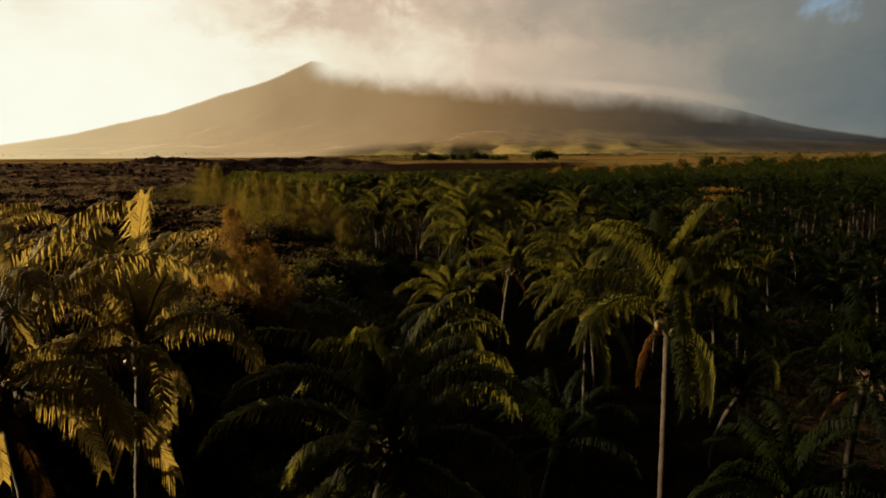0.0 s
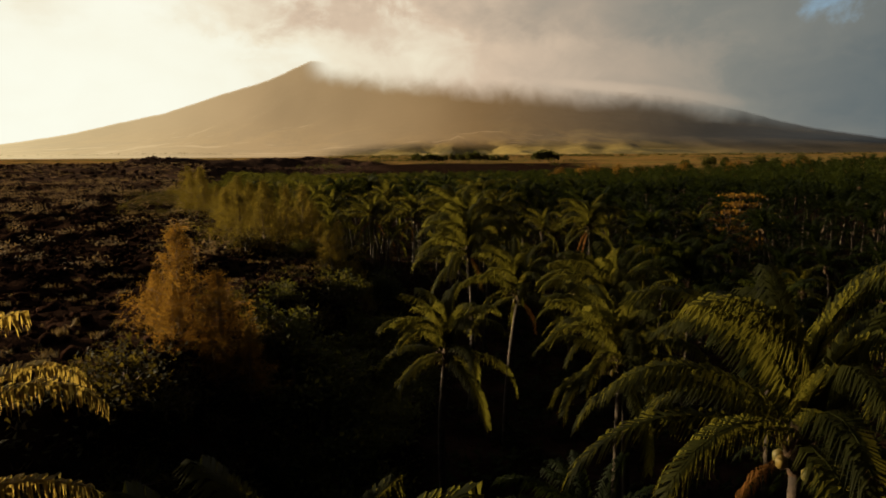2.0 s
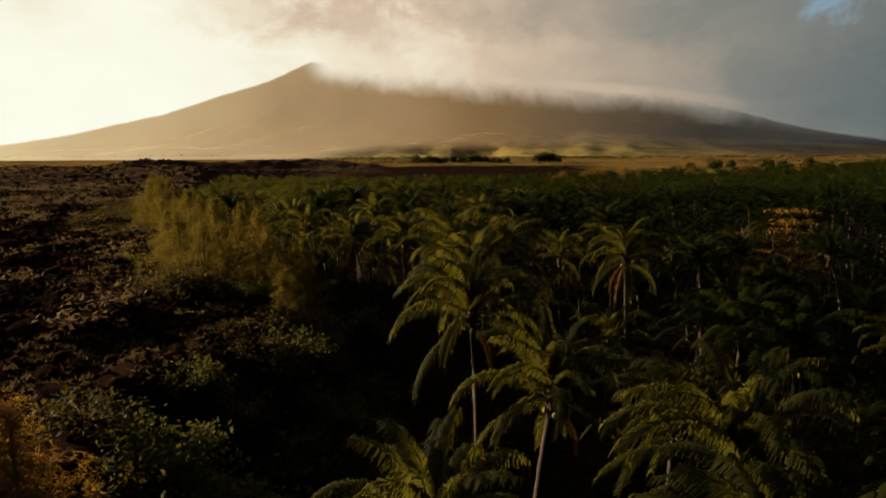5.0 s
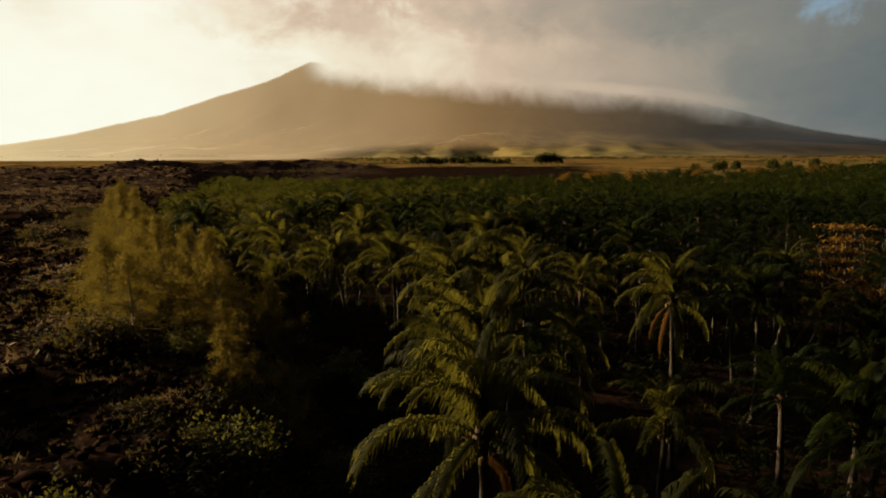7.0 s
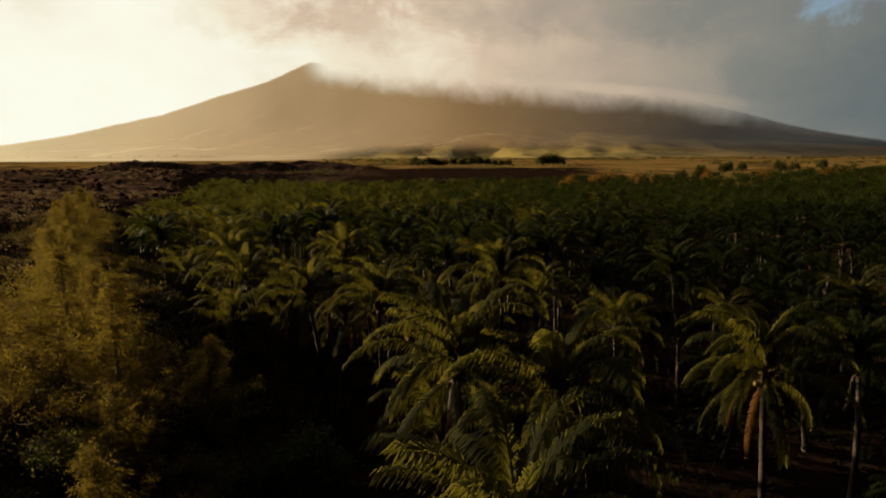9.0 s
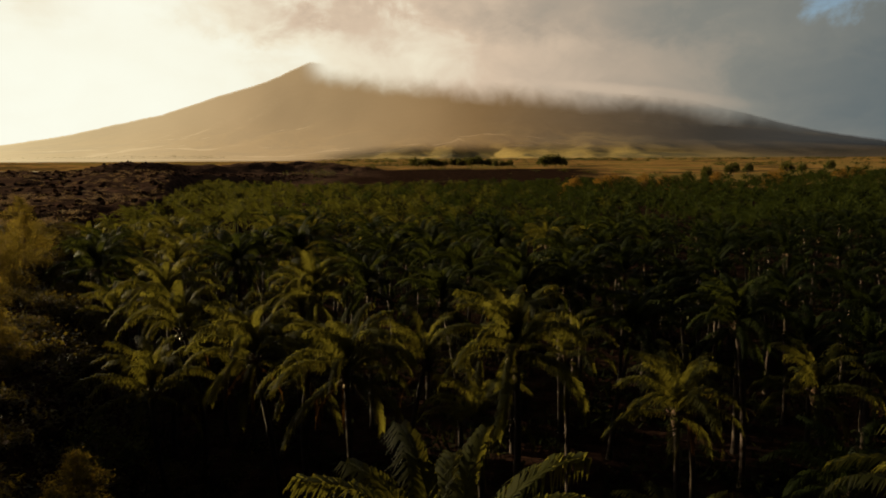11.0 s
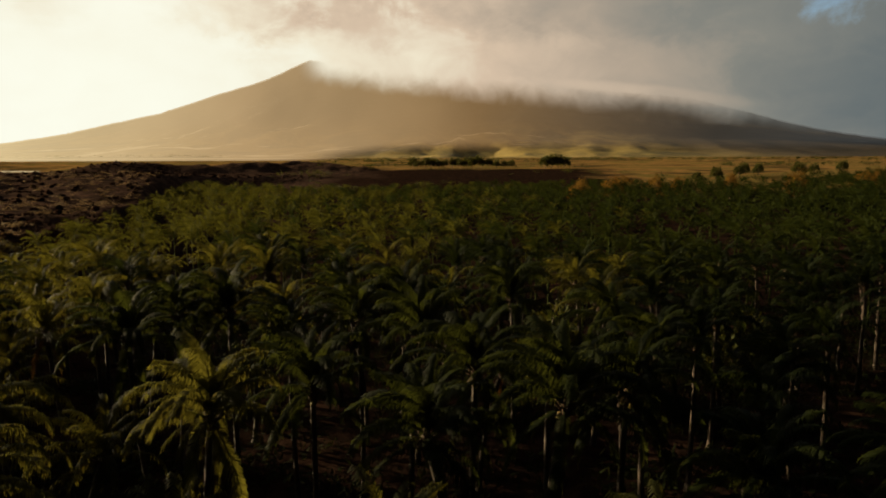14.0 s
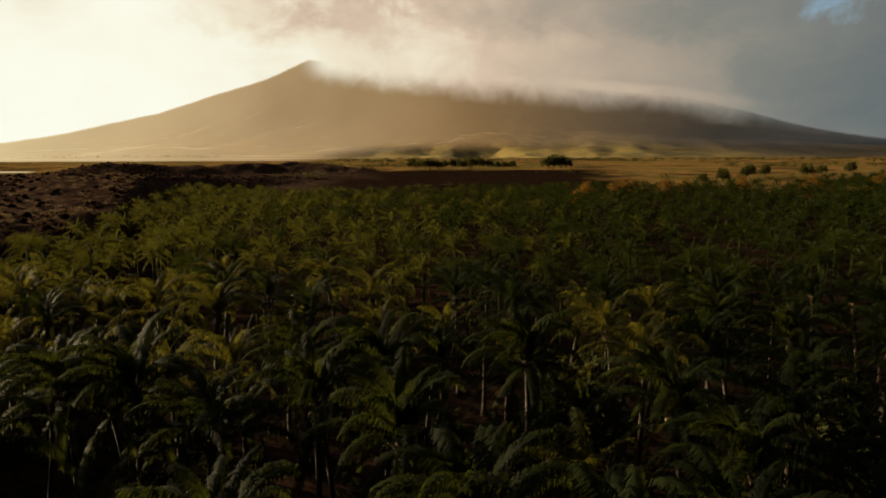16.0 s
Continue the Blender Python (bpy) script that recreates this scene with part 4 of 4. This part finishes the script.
def rock_template(seed):
    bm = bmesh.new()
    bmesh.ops.create_icosphere(bm, subdivisions=1, radius=0.5)
    for x in bm.verts:
        x.co *= 0.75 + 0.7 * noise.random()
        x.co.z *= 0.75
    r = np.array([x.co[:] for x in bm.verts]), np.array([[x.index for x in y.verts] for y in bm.faces])
    bm.free()
    return r


def tuft_template(seed, blades, height, lean):
    rng = random.Random(seed)
    v, f = [], []
    for i in range(blades):
        a, l = rng.uniform(0, 6.283), rng.uniform(0.1, lean)
        p = np.array([rng.gauss(0, 0.18), rng.gauss(0, 0.18), 0])
        s = np.array([-math.sin(a), math.cos(a), 0]) * 0.05
        t = p + np.array([math.cos(a) * l, math.sin(a) * l, height * rng.uniform(0.5, 1.0)])
        k = len(v)
        v += [p - s, p + s, t]
        f += [(k, k + 1, k + 2)]
    return np.array(v), np.array(f)


def clump_template(seed, count, spread, leaf, wide=0.12):
    rng = random.Random(seed)
    v, f = [], []
    for i in range(count):
        q = np.array([rng.gauss(0, spread), rng.gauss(0, spread), abs(rng.gauss(0, spread * 0.6))])
        d = np.array([rng.gauss(0, 1), rng.gauss(0, 1), rng.gauss(0.3, 0.8)])
        d *= leaf / np.linalg.norm(d)
        s = np.cross(d, (0.2, 0.1, 1.0)) * wide
        k = len(v)
        v += [q - s, q + s, q + d]
        f += [(k, k + 1, k + 2)]
    return np.array(v), np.array(f)


rng = np.random.RandomState(12)


def on_lava(n, y0, y1, off, reach):
    y = y0 + (y1 - y0) * rng.rand(n) ** 0.8
    x = bank_at(y) + off - rng.rand(n) * reach
    ok = np.abs(x) < 0.72 * y + 12
    return np.stack([x, y], -1)[ok]


noise.seed_set(7)
rocks = [rock_template(i) for i in range(6)]
blocks = on_lava(6500, 15, 260, 5, 90)
close = (blocks[:, 1] > 28) & (blocks[:, 1] < 62) & (blocks[:, 0] > -30)
ROCKS = [tri_mesh("lava_block", v, f, M_LAVA) for v, f in rocks]
for x, y in blocks[close][:240]:
    ob = new("lava_block", ROCKS[rng.randint(6)])
    s = rng.uniform(0.35, 1.2)
    ob.matrix_basis = pose(x, y, float(ground_z(x, y)) + 0.1 * s, 0, 0, rng.uniform(0, 360)) @ Matrix.Scale(s, 4)
    tagged(ob, "rough black block lying on the lava flow", "lava rock", "blocks on the lava")
scatter("lava_rubble", blocks[~close], rocks, M_LAVA, (0.2, 0.85), "rough black blocks strewn over the lava flow", "lava rock", -0.1)
scatter("lava_clinker", on_lava(7000, 26, 120, 2, 34), rocks, M_LAVA, (0.15, 0.55), "sharp black clinker covering the lava flow", "lava rock", -0.05)
scatter("far_lava_rubble", np.concatenate([on_lava(3600, 180, 640, -8, 330), on_lava(1500, 600, 720, 20, 420)]), rocks, M_LAVA, (0.6, 2.6), "jagged black lava ridges and blocks", "lava rock", -0.05)
tufts = [tuft_template(i, 16, 0.42, 0.5) for i in range(4)]
pale = [clump_template(60 + i, 80, 0.42, 0.20, 0.5) for i in range(4)]
p = np.concatenate([on_lava(1900, 130, 620, -10, 320), on_lava(800, 62, 300, -8, 130)])
scatter("pale_lava_shrubs", p[waves(p[:, 0] * 0.03, p[:, 1] * 0.03, 3) > 0.42], pale, M_PALE, (0.8, 2.6), "pale dry shrubs dotted over the black lava", "shrub")
p = on_lava(1300, 90, 420, -6, 200)
scatter("grass_tufts", p[waves(p[:, 0] * 0.03, p[:, 1] * 0.03, 3) > 0.47], tufts, M_TUFT, (0.8, 2.3), "pale dry grass tufts scattered on black lava", "grass")
p = on_lava(4200, 30, 150, -1, 22)
scatter("bank_grass", p[waves(p[:, 0] * 0.1, p[:, 1] * 0.1, 3) > 0.56], tufts, M_TUFT, (0.4, 1.1), "dry grass tufts on the lava bank", "grass")
clumps = [clump_template(i, 45, 0.55, 0.26, 0.34) for i in range(4)]
y = 22 + 180 * rng.rand(3200) ** 0.9
p = np.stack([bank_at(y) + np.where(y > 74, -5 + rng.randn(3200) * 6.5, 0.6 + rng.randn(3200) * 2.6), y], -1)
scatter("bank_undergrowth", p, clumps, M_SCRUB, (0.5, 1.3), "tangled olive undergrowth on the lava bank", "undergrowth")
woods = [clump_template(20 + i, 90, 5.0, 4.0, 0.5) for i in range(3)]
p = np.stack([-1050 + 560 * rng.rand(260), 1500 + 90 * rng.rand(260)], -1)
q = np.stack([-250 + 1500 * rng.rand(420), 1180 + 270 * rng.rand(420)], -1)
scatter("far_woods", p, woods, M_LEAF, (0.4, 0.7), "hazy woods at the foot of the volcano", "woods", -1.0, height=volcano_z)
scatter("foothill_bushes", q[waves(q[:, 0] * 0.012, q[:, 1] * 0.012, 3) > 0.45], [clump_template(70 + i, 40, 2.0, 1.8, 0.4) for i in range(3)], M_LEAF, (0.6, 1.3), "dark bushes along the foot of the volcano", "shrub", 0.1)
p = np.stack([-150 + 1000 * rng.rand(1500), 640 + 760 * rng.rand(1500)], -1)
scatter("plain_bushes", p[waves(p[:, 0] * 0.008, p[:, 1] * 0.016, 3) > 0.53], [clump_template(50 + i, 40, 1.6, 1.8) for i in range(3)], M_LEAF, (0.6, 2.0), "dark bushes dotted over the dry grass plain", "shrub")
p = np.stack([-110 + 600 * rng.rand(1100), 500 + 150 * rng.rand(1100)], -1)
scatter("plain_scrub", p[waves(p[:, 0] * 0.02, p[:, 1] * 0.02, 3) > 0.5], [clump_template(30 + i, 50, 1.2, 1.4) for i in range(3)], M_LEAF, (0.6, 1.5), "dark scrub along the edge of the grove", "scrub")

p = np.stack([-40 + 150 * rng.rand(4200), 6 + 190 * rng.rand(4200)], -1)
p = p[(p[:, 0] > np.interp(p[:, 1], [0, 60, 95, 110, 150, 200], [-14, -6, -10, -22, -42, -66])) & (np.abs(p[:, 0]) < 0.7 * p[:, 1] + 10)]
# its leaf colour already holds the shade of the canopy above
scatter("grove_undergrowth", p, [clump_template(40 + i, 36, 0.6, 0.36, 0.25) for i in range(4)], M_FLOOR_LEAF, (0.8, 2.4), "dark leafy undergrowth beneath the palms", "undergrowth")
